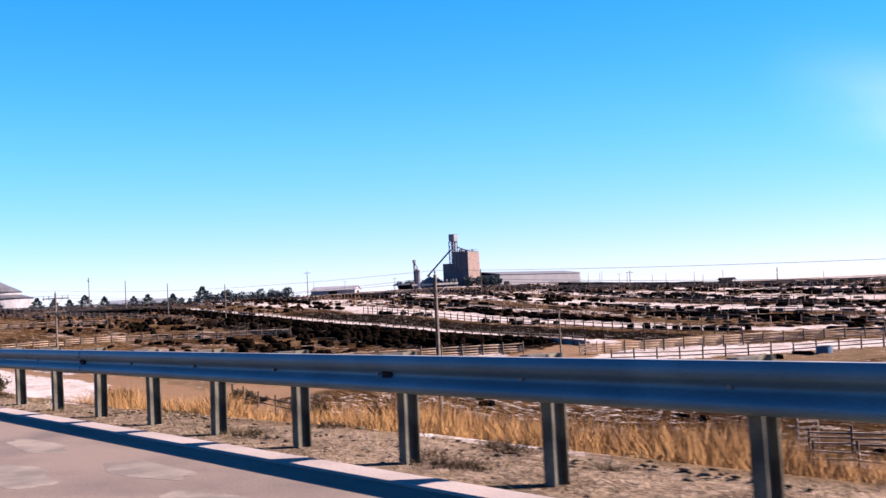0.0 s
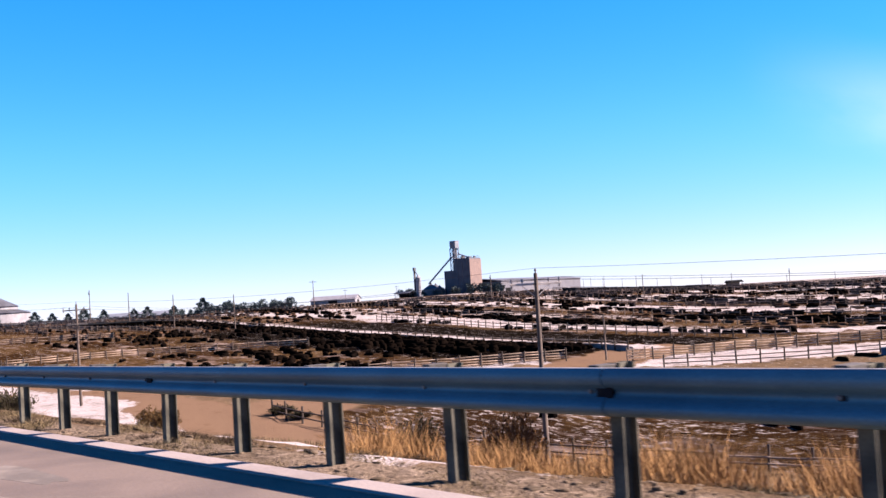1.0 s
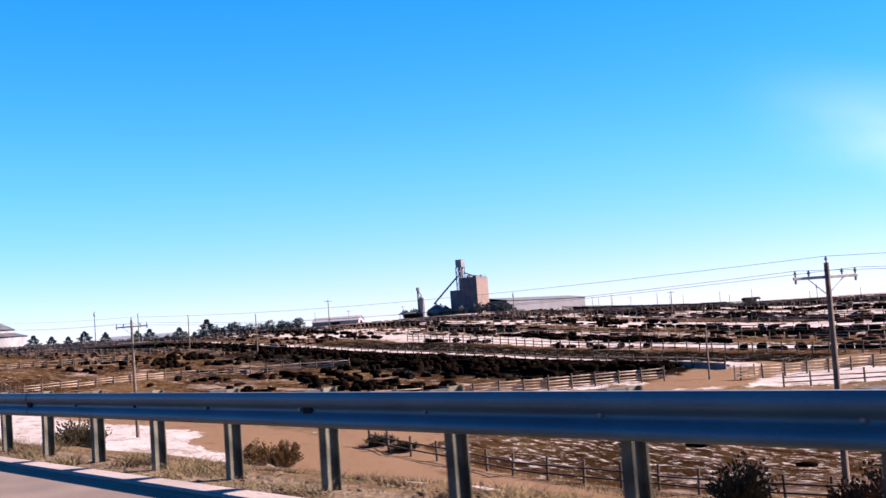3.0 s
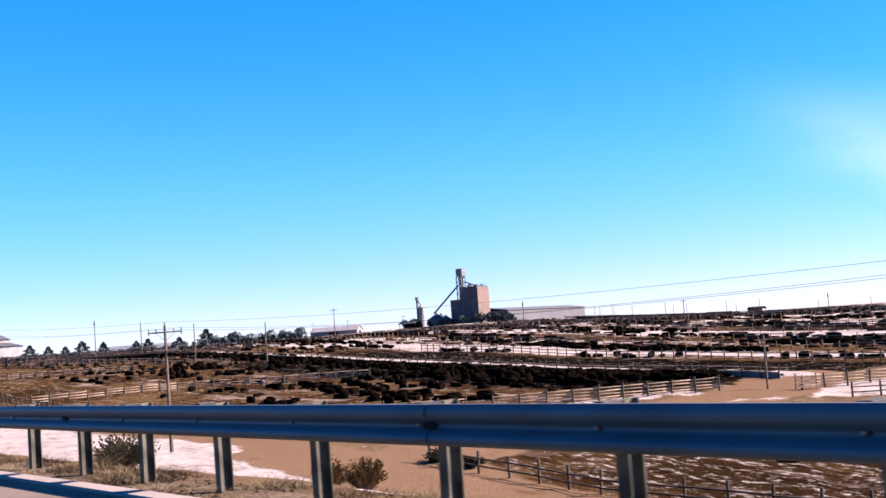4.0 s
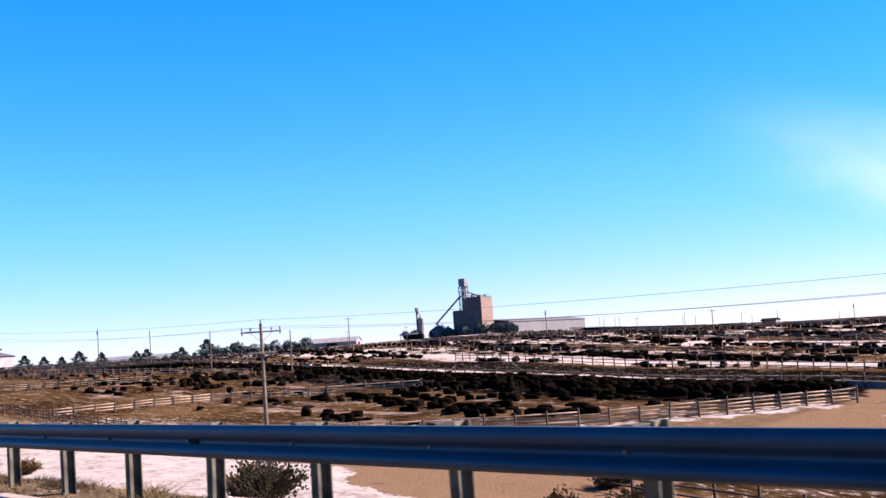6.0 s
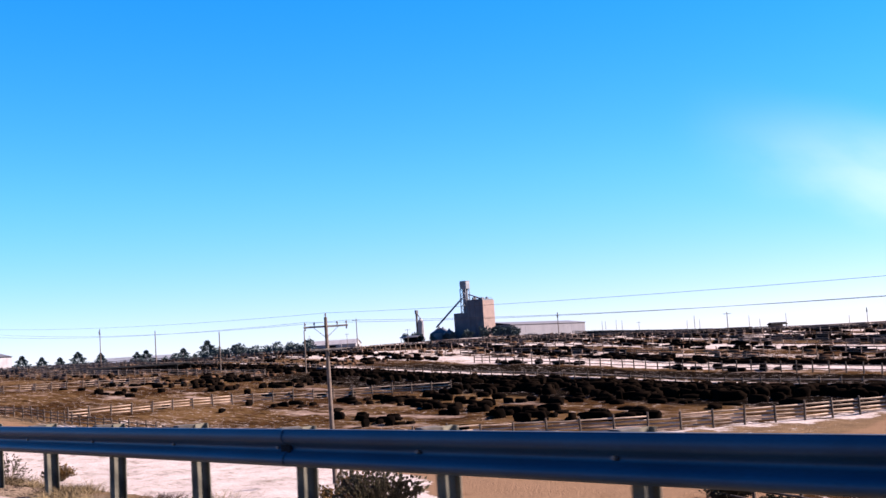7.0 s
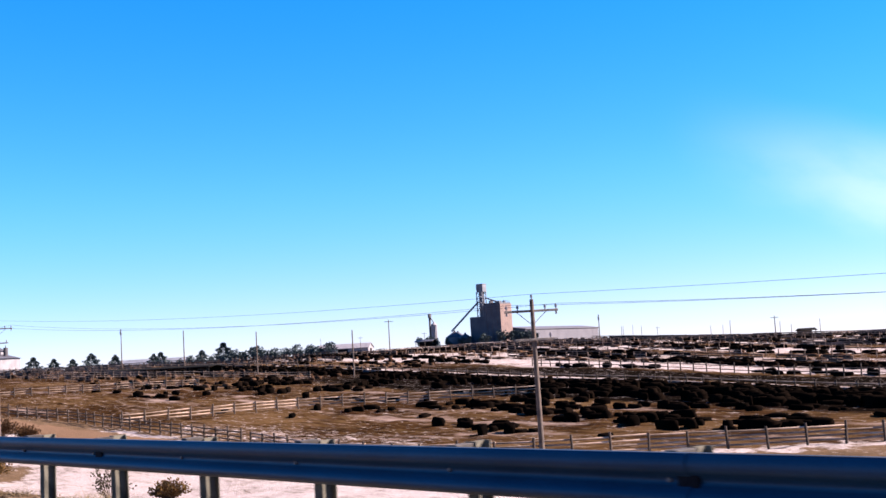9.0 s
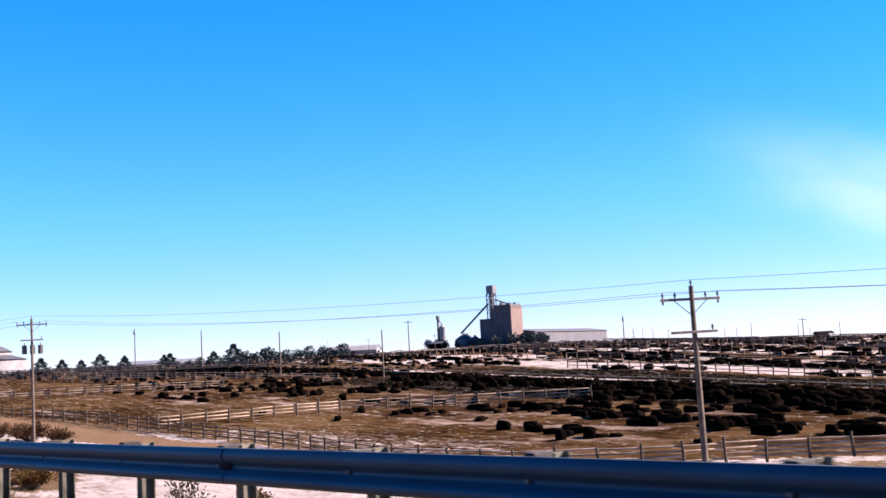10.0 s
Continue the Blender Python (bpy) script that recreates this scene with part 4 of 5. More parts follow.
def far_fences():
    """The rows of pen fences up the far rise."""
    items, pale = [], []
    rng = random.Random(7)
    y0 = 166.0
    row = 0
    while y0 < 420:
        prev = None
        for x in np.arange(-60 - 0.5 * (y0 - 160), -430 - 0.2 * (y0 - 160), -3.2):
            y = y0 + (-172 - x) * 0.10 + 1.5 * math.sin(x * 0.05 + row)
            p = np.array((x, y, float(ground_z(x, y))))
            (pale if rng.random() < 0.45 else items).append((p + (0, 0, -0.3), p + (0, 0, rng.uniform(1.2, 1.45)), 0.14, 0.14))
            if prev is not None and math.sin(x * 0.047 + row * 1.9) > -0.55:
                for h in (0.45, 0.9, 1.35):
                    if rng.random() < 0.35:
                        continue
                    (pale if rng.random() < 0.45 else items).append((prev + (0, 0, h), p + (0, 0, h), 0.06, 0.18))
            prev = p
        row += 1
        y0 += 13 + 5 * (row % 3)
    for y0 in (96, 108, 122, 133, 146, 157):
        prev = None
        for x in np.arange(-318, -470, -3.2):
            y = y0 + (-318 - x) * -0.12 + 1.2 * math.sin(x * 0.07 + y0)
            p = np.array((x, y, float(ground_z(x, y))))
            items.append((p + (0, 0, -0.3), p + (0, 0, rng.uniform(1.2, 1.5)), 0.14, 0.14))
            if prev is not None and rng.random() < 0.9:
                for h in (0.5, 0.9, 1.3):
                    (pale if rng.random() < 0.6 else items).append((prev + (0, 0, h), p + (0, 0, h), 0.06, 0.16))
            prev = p
    return items, pale


dark_bars, pale_bars = far_fences()
tagged(new("pen_fences", boxes_mesh("pen_fences", dark_bars, M_fence)), "rows of dark wooden pen fences up the far slope", "fence", kind="stuff")
tagged(new("pen_rails", boxes_mesh("pen_rails", pale_bars, shader("brown_far_rail", (0.1440, 0.0972, 0.0706), 0.9, 0, (0.0720, 0.0475, 0.0338), 0.3, 3, 0))), "rows of pale fence rails up the far slope", "fence", kind="stuff")


def water_tank(x, y, r, high):
    ob = thing("water_tank", at(x, y), "round faded blue stock tank in the near pen", "water tank")
    bm = bmesh.new()
    rings = []
    for q, z in ((r, -0.1), (r, high), (r * 0.93, high), (r * 0.93, 0.25)):
        rings.append([bm.verts.new((math.cos(a * 0.2618) * q, math.sin(a * 0.2618) * q, z)) for a in range(24)])
    for lo, hi in zip(rings, rings[1:]):
        for a in range(24):
            bm.faces.new((lo[a], lo[(a + 1) % 24], hi[(a + 1) % 24], hi[a]))
    bm.faces.new(rings[-1])
    part("shell", bm, shader("faded_blue_paint", (0.022, 0.052, 0.095), 0.6, 0, (0.016, 0.040, 0.072), 1.5, 20, 0.1), ob)
    bm = bmesh.new()
    for a in range(24):
        p, q = a * 0.2618, (a + 1) * 0.2618
        rod(bm, (math.cos(p) * r, math.sin(p) * r, high), (math.cos(q) * r, math.sin(q) * r, high), 0.035, 0.035, 6)
    part("rim", bm, M_roof, ob)


water_tank(-88.2, 122.2, 1.0, 0.9)


# ---- mounds standing in for cattle in the pens ----
def heaps(name, spots, material, label, seed, sink=0.08):
    """Low uneven heaps: (x, y, length, width, height, turn)."""
    rng = np.random.default_rng(seed)
    V, F = [], []
    rings, seg = 3, 9
    for x, y, le, wi, hi, turn in spots:
        k = len(V)
        z = float(ground_z(x, y)) - sink
        c, s = math.cos(turn), math.sin(turn)
        ph = rng.uniform(0, 6.28)
        for r in range(rings):
            f = (0.96, 1.0, 0.82)[r]
            for a in range(seg):
                q = 6.2832 * a / seg
                wob = 1 + 0.18 * math.sin(3 * q + ph) + rng.uniform(-0.2, 0.2)
                u, v = math.cos(q) * le / 2 * f * wob, math.sin(q) * wi / 2 * f * wob
                V.append((x + u * c - v * s, y + u * s + v * c, z + hi * (0.0, 0.62, 0.93)[r] * rng.uniform(0.8, 1.12)))
        V.append((x, y, z + hi))
        for r in range(rings - 1):
            for a in range(seg):
                b = (a + 1) % seg
                F.append((k + r * seg + a, k + r * seg + b, k + (r + 1) * seg + b, k + (r + 1) * seg + a))
        for a in range(seg):
            F.append((k + 2 * seg + a, k + 2 * seg + (a + 1) % seg, k + rings * seg))
    me = bpy.data.meshes.new(name)
    me.from_pydata(V, [], F)
    me.materials.append(material)
    me.polygons.foreach_set("use_smooth", [True] * len(F))
    return tagged(new(name, me), label, "manure" if "manure" in name else "soil", kind="stuff")


# Near-black mounds added where cattle would stand.
M_mound = shader("dark_cattle_mound", (0.0016, 0.0012, 0.0010), 0.95, 0, (0.0043, 0.0029, 0.0020), 0.5, 9, 0.6, spec=0.0)
rng = np.random.default_rng(11)


def mound(x, y, grow=1.0):
    return (x, y, rng.uniform(1.7, 3.4) * grow, rng.uniform(0.7, 1.2) * grow, rng.uniform(0.35, 1.05) * grow, rng.uniform(-0.9, 0.6))


spots = []
for x, y in along_line(BUNK[:5], 1.1):
    if x < -131 and math.sin(x * 0.31) + math.sin(x * 0.083 + 2) > -1.6:
        for near, far in ((1.0, 1.8), (2.0, 3.6)):
            a, b, le, wi, hi, turn = mound(x + rng.uniform(-0.4, 0.4), y - rng.uniform(near, far))
            spots.append((a, b, le, wi, rng.uniform(0.7, 1.1), turn))
        spots.append(mound(x + rng.uniform(-0.4, 0.4), y - rng.uniform(3.0, 5.5)))
        if rng.random() < 0.45:
            spots.append(mound(x + rng.uniform(-0.4, 0.4), y - rng.uniform(4.5, 8.5)))
centres = [(rng.uniform(-205, -140), rng.uniform(84, 110)) for _ in range(24)] + [(rng.uniform(-290, -195), rng.uniform(72, 116)) for _ in range(30)] + [(rng.uniform(-200, -150), rng.uniform(66, 84)) for _ in range(7)] + [(rng.uniform(-204, -150), rng.uniform(94, 112)) for _ in range(16)]
while len(spots) < 760:
    cx, cy = centres[rng.integers(len(centres))]
    x, y = cx + rng.normal(0, 4.5), cy + rng.normal(0, 2.2)
    if float(inside(np.array(x), np.array(y), PEN_WEST)) > 3:
        spots.append(mound(x, y))
for x, y in along_line(BUNK[:3], 1.9):
    if -196 < x < -133:
        reach = np.interp(-x, [133, 145, 165, 185, 196], [7, 14, 18, 16, 8])
        for back in np.arange(4.5, reach, 2.4):
            if rng.random() < 0.86 - 0.02 * back:
                a, b, le, wi, hi, turn = mound(x + rng.uniform(-0.9, 0.9), y - back + rng.uniform(-0.8, 0.8))
                spots.append((a, b, le, wi, rng.uniform(0.75, 1.25), turn))
for cx, cy, count in ((-151, 81, 9), (-158, 83, 10), (-146, 85, 8), (-164, 86, 8), (-188, 90, 12), (-196, 93, 10), (-180, 88, 7), (-259, 98, 12), (-263, 108, 16), (-241, 103, 14), (-248, 95, 8), (-276, 113, 14), (-245, 111, 16)):
    for _ in range(count):
        spots.append(mound(cx + rng.normal(0, 2.6), cy + rng.normal(0, 1.3)))
for _ in range(260):
    x, y = rng.uniform(-450, -270), rng.uniform(92, 172)
    spots.append(mound(x, y, 0.95))
for x, y in along_line([(-300, 160), (-222, 153), (-172, 147), (-120, 145), (-90, 160)], 2.3):
    if math.sin(x * 0.13) > -0.3:
        spots.append(mound(x, y + rng.uniform(-2.5, 2.0)))
for _ in range(16):
    spots.append(mound(rng.uniform(-95, -40), rng.uniform(68, 92), 0.6))
spots += [mound(-90.7, 116.4), mound(-90.9, 121.4)]
heaps("cattle_as_manure", spots, M_mound, "dark mounds standing in for cattle in the pens", 1)
# Brown heaps added only to mottle the far ground.
M_mottle = shader("brown_mottle", (0.062, 0.036, 0.021), 0.95, 0, (0.020, 0.012, 0.008), 0.6, 9, 0.6, spec=0.0)


def far_spots(count, x0, lowest, high):
    out = []
    while len(out) < count:
        y0 = 158 + 250 * rng.random() ** 1.4
        x = rng.uniform(-470, -60)
        if x > -60 - 0.55 * (y0 - 150) or math.sin(x * 0.05 + y0 * 0.19 + x0) + 0.7 * math.sin(y0 * 0.43 + 0.03 * x + x0) < lowest:
            continue
        out.append((x, y0 + (-172 - x) * 0.10, rng.uniform(1.8, 4.2), rng.uniform(0.8, 1.4), rng.uniform(0.3, high), rng.uniform(-0.5, 0.3)))
    return out


heaps("far_cattle_as_manure", far_spots(2900, 0.0, 0.15, 0.95), M_mound, "dark mounds standing in for cattle across the far pens", 2)
spots = far_spots(1100, 2.1, -0.1, 0.6) + [(rng.uniform(-460, -270), rng.uniform(95, 175), rng.uniform(1.4, 2.4), 1.0, rng.uniform(0.4, 0.8), rng.uniform(-0.6, 0.4)) for _ in range(330)]
heaps("mottling_heaps", spots, M_mottle, "brown heaps added to mottle the far pens", 7)
# ---- plants ----
def blades(name, spots, material, label, category, seed, lean=0.35, width=0.03):
    """Dry stems: (x, y, z, height), each a narrow bent blade."""
    rng = np.random.default_rng(seed)
    p = np.array(spots, float)
    n = len(p)
    q = rng.uniform(0, 6.283, n)
    side = np.stack([np.cos(q), np.sin(q), np.zeros(n)], 1) * (width * rng.uniform(0.6, 1.4, n))[:, None]
    tip = np.stack([rng.normal(0, lean, n), rng.normal(0, lean, n), np.ones(n)], 1) * p[:, 3:4]
    root = p[:, :3] - np.array((0, 0, 0.03))
    verts = np.stack([root - side, root + side, root + tip * 0.55 + side * 0.8, root + tip], 1).reshape(-1, 3)
    k = np.arange(n)[:, None] * 4
    faces = np.concatenate([k + np.array([0, 1, 2]), k + np.array([0, 2, 3])], 0)
    me = bpy.data.meshes.new(name)
    me.from_pydata(verts.tolist(), [], faces.tolist())
    me.materials.append(material)
    return tagged(new(name, me), label, category, kind="stuff")


def leafy(name, base, alt, rough=0.9):
    return shader(name, base, rough, 0, alt, 2.0, 12, 0, lo=0.35, hi=0.65, spec=0.1)


M_straw = leafy("dry_grass", (0.225, 0.125, 0.046), (0.165, 0.090, 0.032))
M_weed = leafy("grey_weeds", (0.135, 0.098, 0.050), (0.040, 0.030, 0.014))
M_twig = leafy("brown_twigs", (0.0864, 0.0446, 0.0173), (0.0432, 0.0245, 0.0115))
M_olive = leafy("olive_brown_leaves", (0.130, 0.072, 0.022), (0.052, 0.036, 0.014))
M_sage = leafy("sage_leaves", (0.0540, 0.0461, 0.0238), (0.0245, 0.0209, 0.0122))
M_needle = leafy("pine_needles", (0.070, 0.090, 0.088), (0.042, 0.055, 0.055))
M_bark = shader("rough_bark", (0.0577, 0.0387, 0.0268), 0.95, 0, (0.0310, 0.0215, 0.0167), 4, 30, 0.5)
M_pebble = shader("roadside_gravel", (0.0883, 0.0669, 0.0479), 0.9, 0, (0.0397, 0.0302, 0.0217), 6, 40, 0.2)

rng = np.random.default_rng(21)
n = 420000
x = rng.uniform(-33, 9, n)
lat = 1.45 + 7.5 * rng.random(n) ** 1.2
y = rail_y(x) + lat
thick = 0.42 + 0.55 * np.sin(x * 0.83 + lat * 0.6) * np.sin(x * 0.37 - lat * 0.9 + 0.8) + 0.4 * np.sin(x * 2.3 + 1) * np.sin(lat * 2.1)
thick = thick - 0.35 * ease((-15 - x) / 7)
keep = rng.random(n) < np.clip(thick, 0.03, 1) * ease((x + 27) / 6) * ease((lat - 1.3) / 0.9)
x, y, lat, thick = x[keep], y[keep], lat[keep], thick[keep]
tall = (0.18 + 0.62 * rng.random(len(x)) ** 1.4) * np.clip(0.35 + 0.9 * thick, 0.25, 1.05) * ease((lat - 0.9) / 2.4) * (1 - 0.25 * ease((x + 14) / 3))
blades("dry_grass", np.stack([x, y, ground_z(x, y), tall], 1), M_straw, "tall orange-brown dry grass on the road bank", "grass", 3, 0.42, 0.0052)

n = 36000
x = rng.uniform(-100, -20, n)
y = np.interp(x, [-100, -85, -60, -20], [50.5, 51.5, 56, 62]) + rng.uniform(-14, 1.5, n)
thick = 0.5 + 0.5 * np.sin(x * 0.41 + y * 0.23) * np.sin(y * 0.51 - x * 0.17)
keep = (rng.random(n) < np.clip(thick, 0.1, 1)) & (seg_dist(x, y, LANE) > 5.5)
x, y = x[keep], y[keep]
blades("tall_weeds", np.stack([x, y, ground_z(x, y), rng.uniform(0.2, 0.65, len(x))], 1), M_weed, "tall straw-coloured weeds along the pen fence", "grass", 4, 0.3, 0.02)

n = 190000
s = rng.uniform(-4, 128, n)
x = -s
lat = -0.5 + (edge_at(x) + 0.8) * rng.random(n)
y = rail_y(x) + lat
clump = np.sin(x * 1.7 + lat * 2.3) * np.sin(x * 0.63 - lat * 1.9) + 0.5 * np.sin(x * 4.1) * np.sin(lat * 5.0)
keep = rng.random(n) < np.clip(0.05 + 1.5 * clump, 0.03, 1) * (0.35 + 0.65 * ease((s - 12) / 25))
x, y, clump = x[keep], y[keep], clump[keep]
z = ground_z(x, y)
blades("verge_weeds", np.stack([x, y, z, rng.uniform(0.03, 0.13, len(x)) * (0.6 + 0.5 * ease((-x - 14) / 20)) * np.clip(0.5 + 1.2 * clump, 0.5, 1.6)], 1), M_weed, "low dry weeds and straw on the gravel verge", "weeds", 5, 1.2, 0.004)


spots = []
for _ in range(120):
    s, lat, size = rng.uniform(-4, 95), rng.uniform(0.0, 1.35), rng.uniform(0.07, 0.26)
    for _ in range(int(1500 * size)):
        x = -s + rng.normal(0, size)
        y = float(rail_y(-s)) + lat + rng.normal(0, size * 0.6)
        spots.append((x, y, float(ground_z(x, y)), rng.uniform(0.03, 0.07) + 0.4 * size * rng.random()))
blades("twiggy_clumps", spots, leafy("dead_twigs", (0.030, 0.019, 0.010), (0.014, 0.009, 0.005)), "dark dead twiggy clumps on the road verge", "weeds", 8, 1.0, 0.005)


def gravel():
    rng = np.random.default_rng(9)
    V, F = [], []
    for _ in range(12000):
        s, lat, r = rng.uniform(-4, 125), rng.uniform(-0.35, 2.2), rng.uniform(0.005, 0.014)
        x = -s
        y = float(rail_y(x)) + lat
        z = float(ground_z(x, y)) - 0.004
        k = len(V)
        for q in range(4):
            a = q * 1.571 + rng.uniform(-0.4, 0.4)
            V.append((x + math.cos(a) * r * rng.uniform(0.7, 1.4), y + math.sin(a) * r, z))
        V.append((x, y, z + r * rng.uniform(0.5, 0.9)))
        for q in range(4):
            F.append((k + q, k + (q + 1) % 4, k + 4))
    me = bpy.data.meshes.new("gravel")
    me.from_pydata(V, [], F)
    me.materials.append(M_pebble)
    return tagged(new("gravel", me), "loose gravel and clods on the road verge", "gravel", kind="stuff")


gravel()
M_clod = shader("dry_soil_clods", (0.0864, 0.0634, 0.0418), 0.95, 0, (0.0324, 0.0238, 0.0144), 1.5, 30, 0.5, spec=0.05)
rng = np.random.default_rng(17)
spots = []
for _ in range(9000):
    s, lat = rng.uniform(-4, 122), rng.uniform(-0.62, 1.5)
    g = 0.5 + 0.5 * math.sin(s * 1.9 + lat * 3) * math.sin(s * 0.53 - lat * 2.1)
    if rng.random() > 0.15 + 0.85 * g:
        continue
    q = rng.uniform(0.025, 0.09) * (1 + rng.random() ** 6)
    spots.append((-s, float(rail_y(-s)) + lat, q, q * rng.uniform(0.4, 0.9), 0.01 + q * rng.uniform(0.06, 0.2), rng.uniform(0, 3.1)))
heaps("soil_clods", spots, M_clod, "dry crumbly soil clods scattered on the road verge", 6, 0.01)


def tuft_mesh(name, clumps, material):
    """Leaf clumps: (centre, size, way) as crossed little kites."""
    V, F = [], []
    for c, size, way in clumps:
        way = Vector(way).normalized()
        a = way.orthogonal().normalized()
        b = way.cross(a)
        for u in (a, b):
            k = len(V)
            c0 = Vector(c)
            V += [tuple(c0 - way * size * 0.5), tuple(c0 + u * size * 0.38), tuple(c0 + way * size * 0.6), tuple(c0 - u * size * 0.38)]
            F.append((k, k + 1, k + 2, k + 3))
    me = bpy.data.meshes.new(name)
    me.from_pydata(V, [], F)
    me.materials.append(material)
    return me


def pine_tree(x, y, h, r, seed, label):
    rng = random.Random(seed)
    ob = thing("pine_tree", at(x, y, 0, -0.6), label, "tree", "pine trees")
    bm = bmesh.new()
    rod(bm, (0, 0, -0.3), (0, 0, h * 0.95), h * 0.028, h * 0.006, 8)
    for k in range(16):
        z = h * (0.16 + 0.75 * k / 16)
        a = rng.uniform(0, 6.28)
        q = r * (1.05 - z / h) * 0.8
        rod(bm, (0, 0, z), (math.cos(a) * q, math.sin(a) * q, z - 0.06 * q), h * 0.007, h * 0.002, 5)
    part("trunk", bm, M_bark, ob)
    clumps = []
    for k in range(1300):
        f = rng.random() ** 0.8
        z = h * (0.07 + 0.9 * f)
        tier = 0.8 + 0.2 * math.sin(f * 23 + seed)
        q = r * 1.5 * (1.06 - f) * tier * math.sqrt(rng.uniform(0.15, 1.0)) * rng.uniform(0.75, 1.12)
        a = rng.uniform(0, 6.283)
        way = (math.cos(a), math.sin(a), rng.uniform(-0.15, 0.45))
        clumps.append(((math.cos(a) * q, math.sin(a) * q, z), rng.uniform(0.05, 0.10) * h, way))
    ob2 = new("crown", tuft_mesh("crown", clumps, M_needle))
    ob2.parent = ob
    return ob


def bushy_tree(x, y, h, r, seed, label):
    rng = random.Random(seed)
    ob = thing("tree", at(x, y), label, "tree", "windbreak trees")
    bm = bmesh.new()
    rod(bm, (0, 0, -0.3), (0, 0, h * 0.45), h * 0.05, h * 0.035, 8)
    lobes = []
    for k in range(9):
        a, q = rng.uniform(0, 6.28), r * rng.uniform(0.15, 0.75)
        tip = Vector((math.cos(a) * q, math.sin(a) * q, h * rng.uniform(0.12, 0.8)))
        rod(bm, (0, 0, h * rng.uniform(0.2, 0.4)), tip, h * 0.025, h * 0.008, 6)
        lobes.append((tip, r * rng.uniform(0.38, 0.6)))
    part("trunk", bm, M_bark, ob)
    clumps = []
    for k in range(700):
        c, q = lobes[rng.randrange(len(lobes))]
        d = Vector((rng.gauss(0, 1), rng.gauss(0, 1), rng.gauss(0, 0.85))).normalized() * q * rng.uniform(0.5, 1.1)
        p = c + d
        if p.z < 0.25:
            continue
        clumps.append((p, rng.uniform(0.08, 0.16) * h, d))
    ob2 = new("crown", tuft_mesh("crown", clumps, M_needle))
    ob2.parent = ob
    return ob


for i, (x, y, h, r) in enumerate([(-466, 133.5, 5.4, 2.3), (-464, 139.5, 4.6, 1.9), (-462, 145, 4.2, 1.7), (-460, 150.5, 5.6, 2.5), (-456, 157, 4.8, 1.8), (-440, 163, 4.4, 1.9), (-472, 206, 7.4, 3.0), (-474, 182, 5.2, 2.2), (-430, 175, 4.6, 2.0), (-480, 122, 5.0, 2.2)]):
    pine_tree(x + 8, y, h * 1.1, r * 1.6, 30 + i, "dark green conical pine tree on the skyline")
for i in range(15):
    f = i / 14
    h = (4.2 if i < 5 else 6.4) * (0.85 + 0.3 * ((i * 37) % 10) / 10)
    bushy_tree(-466 + 40 * f, 189 + 38 * f, h * 0.7, h * 0.42, 60 + i, "dark bushy windbreak tree on the skyline")
for i, (x, y, h) in enumerate([(-497, 383, 5.0), (-499, 379, 6.0), (-495, 387, 5.2), (-493, 391, 5.6), (-492, 394, 4.6), (-503, 371, 4.2), (-512, 368, 3.6), (-535, 364, 4.2), (-540, 366, 5.0), (-545, 364, 4.4), (-507, 372, 3.6), (-523, 364, 3.4), (-530, 362, 3.8), (-517, 368, 3.2)]):
    bushy_tree(x, y, h, h * 0.6, 90 + i, "dark bushy tree at the foot of the grain elevator")


def shrub(x, y, h, r, seed, mat, label, stems=120, dz=0.0):
    rng = random.Random(seed)
    ob = thing("shrub", at(x, y, 0, dz), label, "shrub", "bank shrubs")
    bm = bmesh.new()
    clumps = []
    for k in range(stems):
        a, q = rng.uniform(0, 6.28), r * math.sqrt(rng.random())
        tip = Vector((math.cos(a) * q, math.sin(a) * q, h * (1 - 0.45 * (q / r) ** 2) * rng.uniform(0.6, 1.1)))
        mid = Vector((tip.x * 0.45, tip.y * 0.45, tip.z * 0.5))
        rod(bm, (tip.x * 0.1, tip.y * 0.1, -0.1), mid, 0.022, 0.015, 4)
        rod(bm, mid, tip, 0.015, 0.006, 4)
        for j in range(15):
            f = rng.uniform(0.3, 1.05)
            p = mid.lerp(tip, (f - 0.3) / 0.7) + Vector((rng.gauss(0, 0.05), rng.gauss(0, 0.05), rng.gauss(0, 0.05))) * r
            clumps.append((p, rng.uniform(0.07, 0.15) * (0.6 + 0.4 * r), (tip.x + rng.gauss(0, 0.4), tip.y + rng.gauss(0, 0.4), tip.z)))
    part("stem", bm, M_bark, ob)
    ob2 = new("foliage", tuft_mesh("foliage", clumps, mat))
    ob2.parent = ob
    return ob


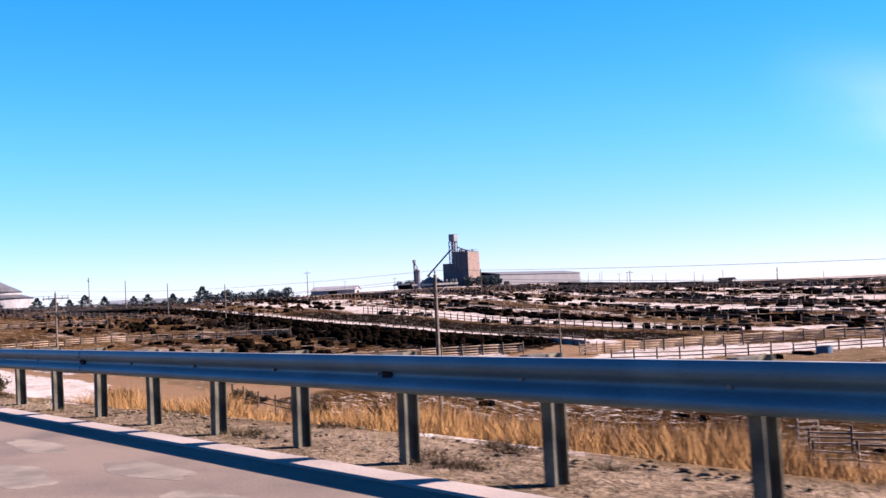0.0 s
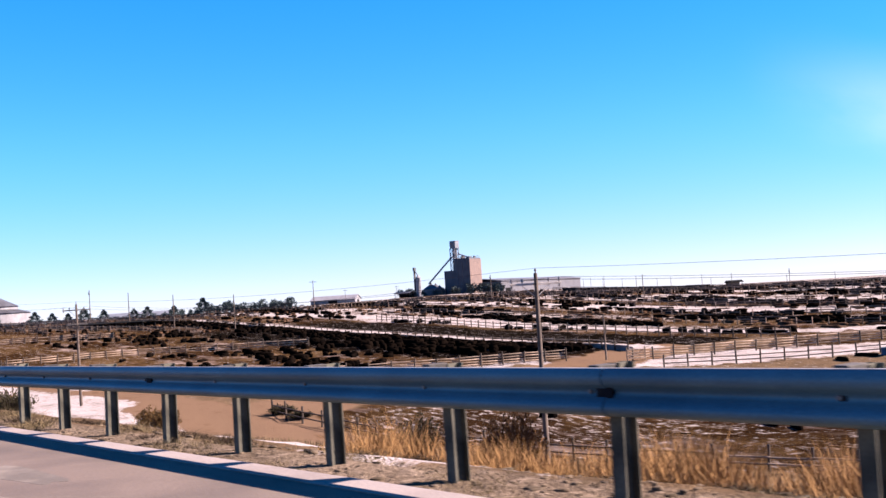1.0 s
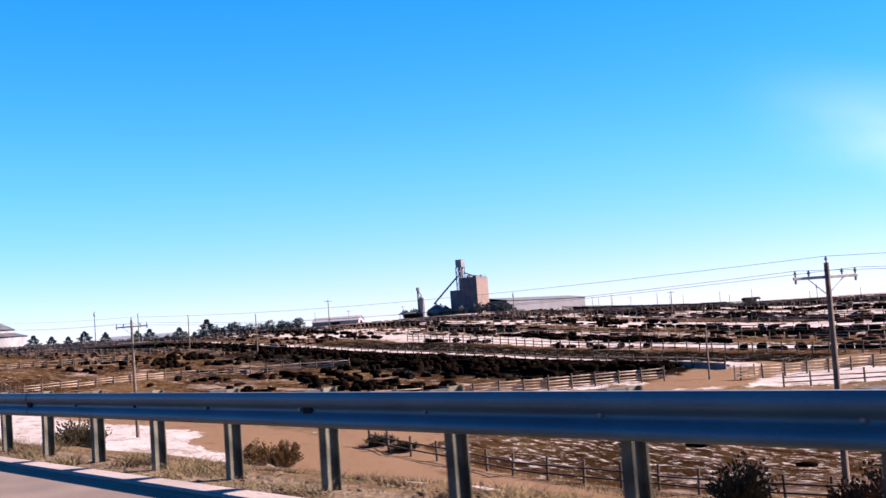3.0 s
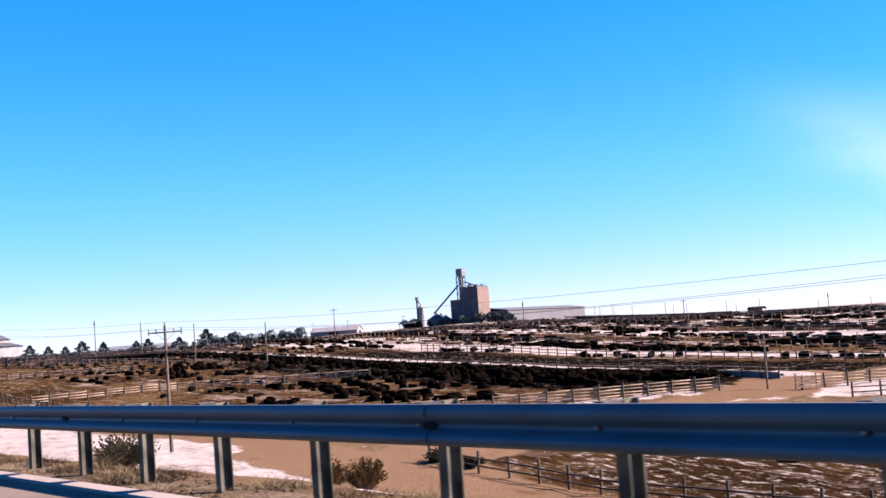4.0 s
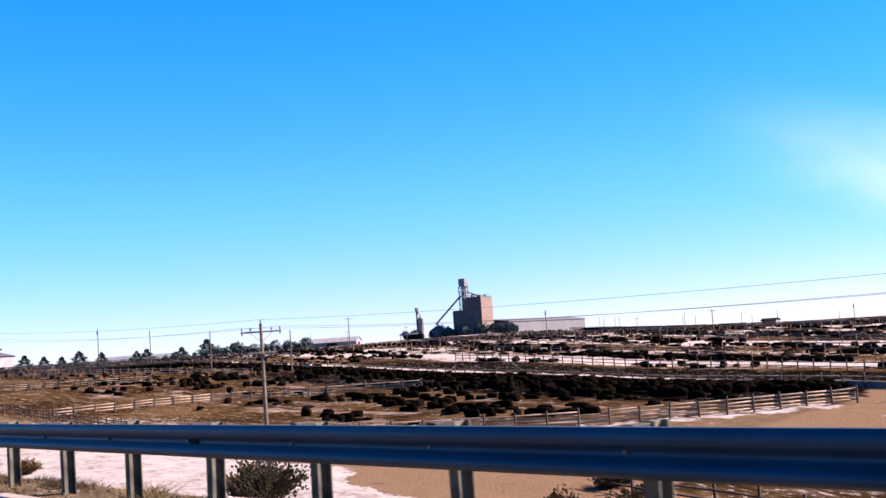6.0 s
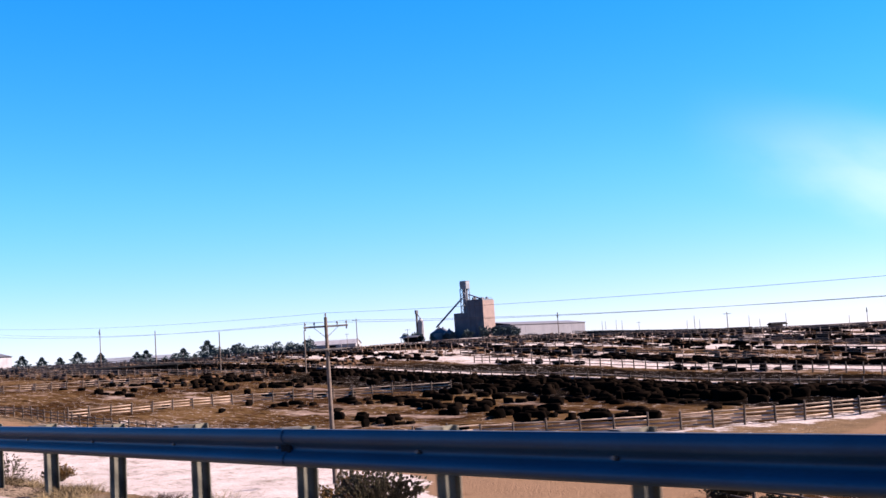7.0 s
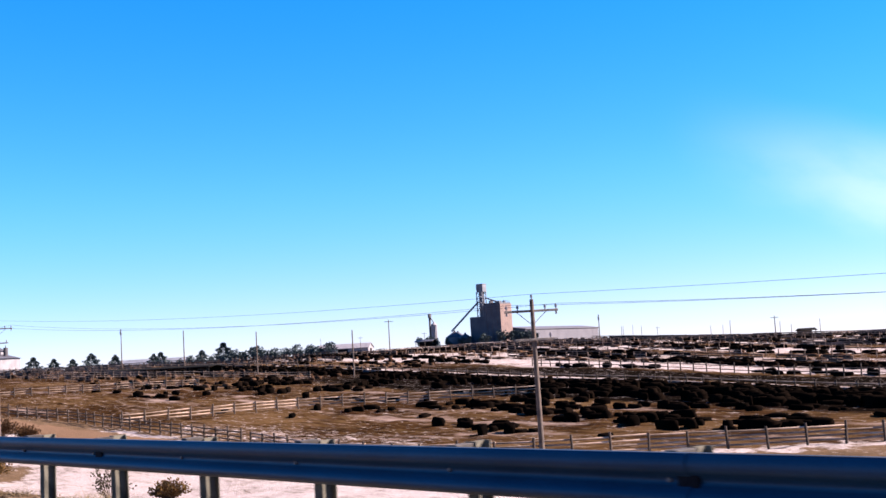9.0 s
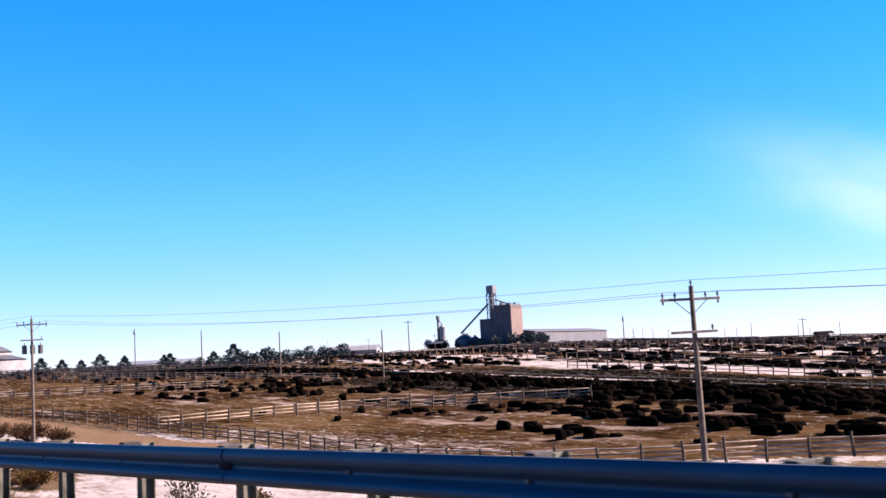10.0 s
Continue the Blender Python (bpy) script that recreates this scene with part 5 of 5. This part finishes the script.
for i, (x, y, h, r, mat, what) in enumerate([
    (-93.6, 32.9, 1.9, 1.1, M_olive, "olive-brown winter shrub beside the dirt lane"), (-89.6, 32.5, 2.0, 1.2, M_olive, "olive-brown winter shrub beside the dirt lane"),
    (-106.6, 26.4, 2.6, 2.1, M_sage, "dark grey-green shrub on the snowy bank"), (-110.0, 27.3, 2.3, 1.7, M_olive, "olive-brown leafy shrub on the snowy bank"),
    (-49.9, 32.4, 2.7, 1.6, M_twig, "dark brown bare shrub on the grassy bank"), (-52.2, 33.2, 1.7, 1.1, M_twig, "dark brown bare shrub on the grassy bank"), (-54.5, 30.4, 2.1, 1.2, M_sage, "dark sage shrub on the grassy bank"),
    (-155.9, 31.7, 1.3, 1.3, M_olive, "round low olive-brown shrub standing in the snow"),
    (-109.0, 52.3, 0.9, 1.5, M_sage, "dark scrubby bush at the pen corner"), (-106.0, 52.6, 0.7, 1.3, M_sage, "dark scrubby bush at the pen corner"),
    (-180.5, 28.2, 1.7, 2.0, M_olive, "dark brown scrubby bush on bare soil"), (-184.5, 29.5, 1.5, 1.8, M_twig, "dark brown scrubby bush on bare soil"),
    (-221.0, 43.0, 2.2, 2.6, M_twig, "broad brown shrub beside the far lane"), (-217.0, 44.5, 1.5, 1.6, M_twig, "broad brown shrub beside the far lane"), (-228.0, 42.0, 1.8, 1.8, M_twig, "broad brown shrub beside the far lane"),
]):
    shrub(x, y, h, r, 200 + i, mat, what)
shrub(-158.2, 28.7, 2.4, 1.6, 240, M_sage, "bare many-stemmed shrub standing in the snow", 22)


# ---- road marks ----
def patch(s, v, ls, lv, seed, material, label):
    """An uneven thin patch on the pavement."""
    rng = random.Random(seed)
    bm = bmesh.new()
    ring, low = [], []
    for k in range(40):
        a = 6.2832 * k / 40
        q = 1 + 0.16 * math.sin(2 * a + seed) + 0.10 * math.sin(5 * a + 2 * seed) + rng.uniform(-0.03, 0.03)
        m = rail_frame(s + math.cos(a) * ls * q, v + math.sin(a) * lv * q, float(road_z(-s - math.cos(a) * ls * q)))
        ring.append(bm.verts.new(m @ Vector((0, 0, 0.0212))))
        low.append(bm.verts.new(m @ Vector((0, 0, 0.019))))
    bm.faces.new(ring)
    for k in range(40):
        bm.faces.new((ring[k], low[k], low[(k + 1) % 40], ring[(k + 1) % 40]))
    return tagged(new("road_patch", finish(bm, "road_patch", material)), label, "road patch", "road patches", kind="structure")


M_patch = shader("pale_sealed_patch", (0.112, 0.089, 0.068), 0.9, 0, (0.066, 0.052, 0.039), 2.5, 40, 0.2, lo=0.35, hi=0.6)
for i, (s, v, ls, lv) in enumerate([(9.6, -1.9, 0.9, 0.22), (12.5, -1.95, 1.0, 0.2), (10.4, -2.8, 0.9, 0.3), (14.5, -2.6, 1.6, 0.25), (17.5, -2.0, 1.2, 0.18), (7.6, -2.2, 0.7, 0.2), (22.0, -2.3, 1.3, 0.2), (31.0, -2.2, 1.0, 0.2), (19.5, -3.1, 1.4, 0.3)]):
    patch(s, v, ls, lv, 300 + i, M_patch, "pale uneven repair patch on the road surface")
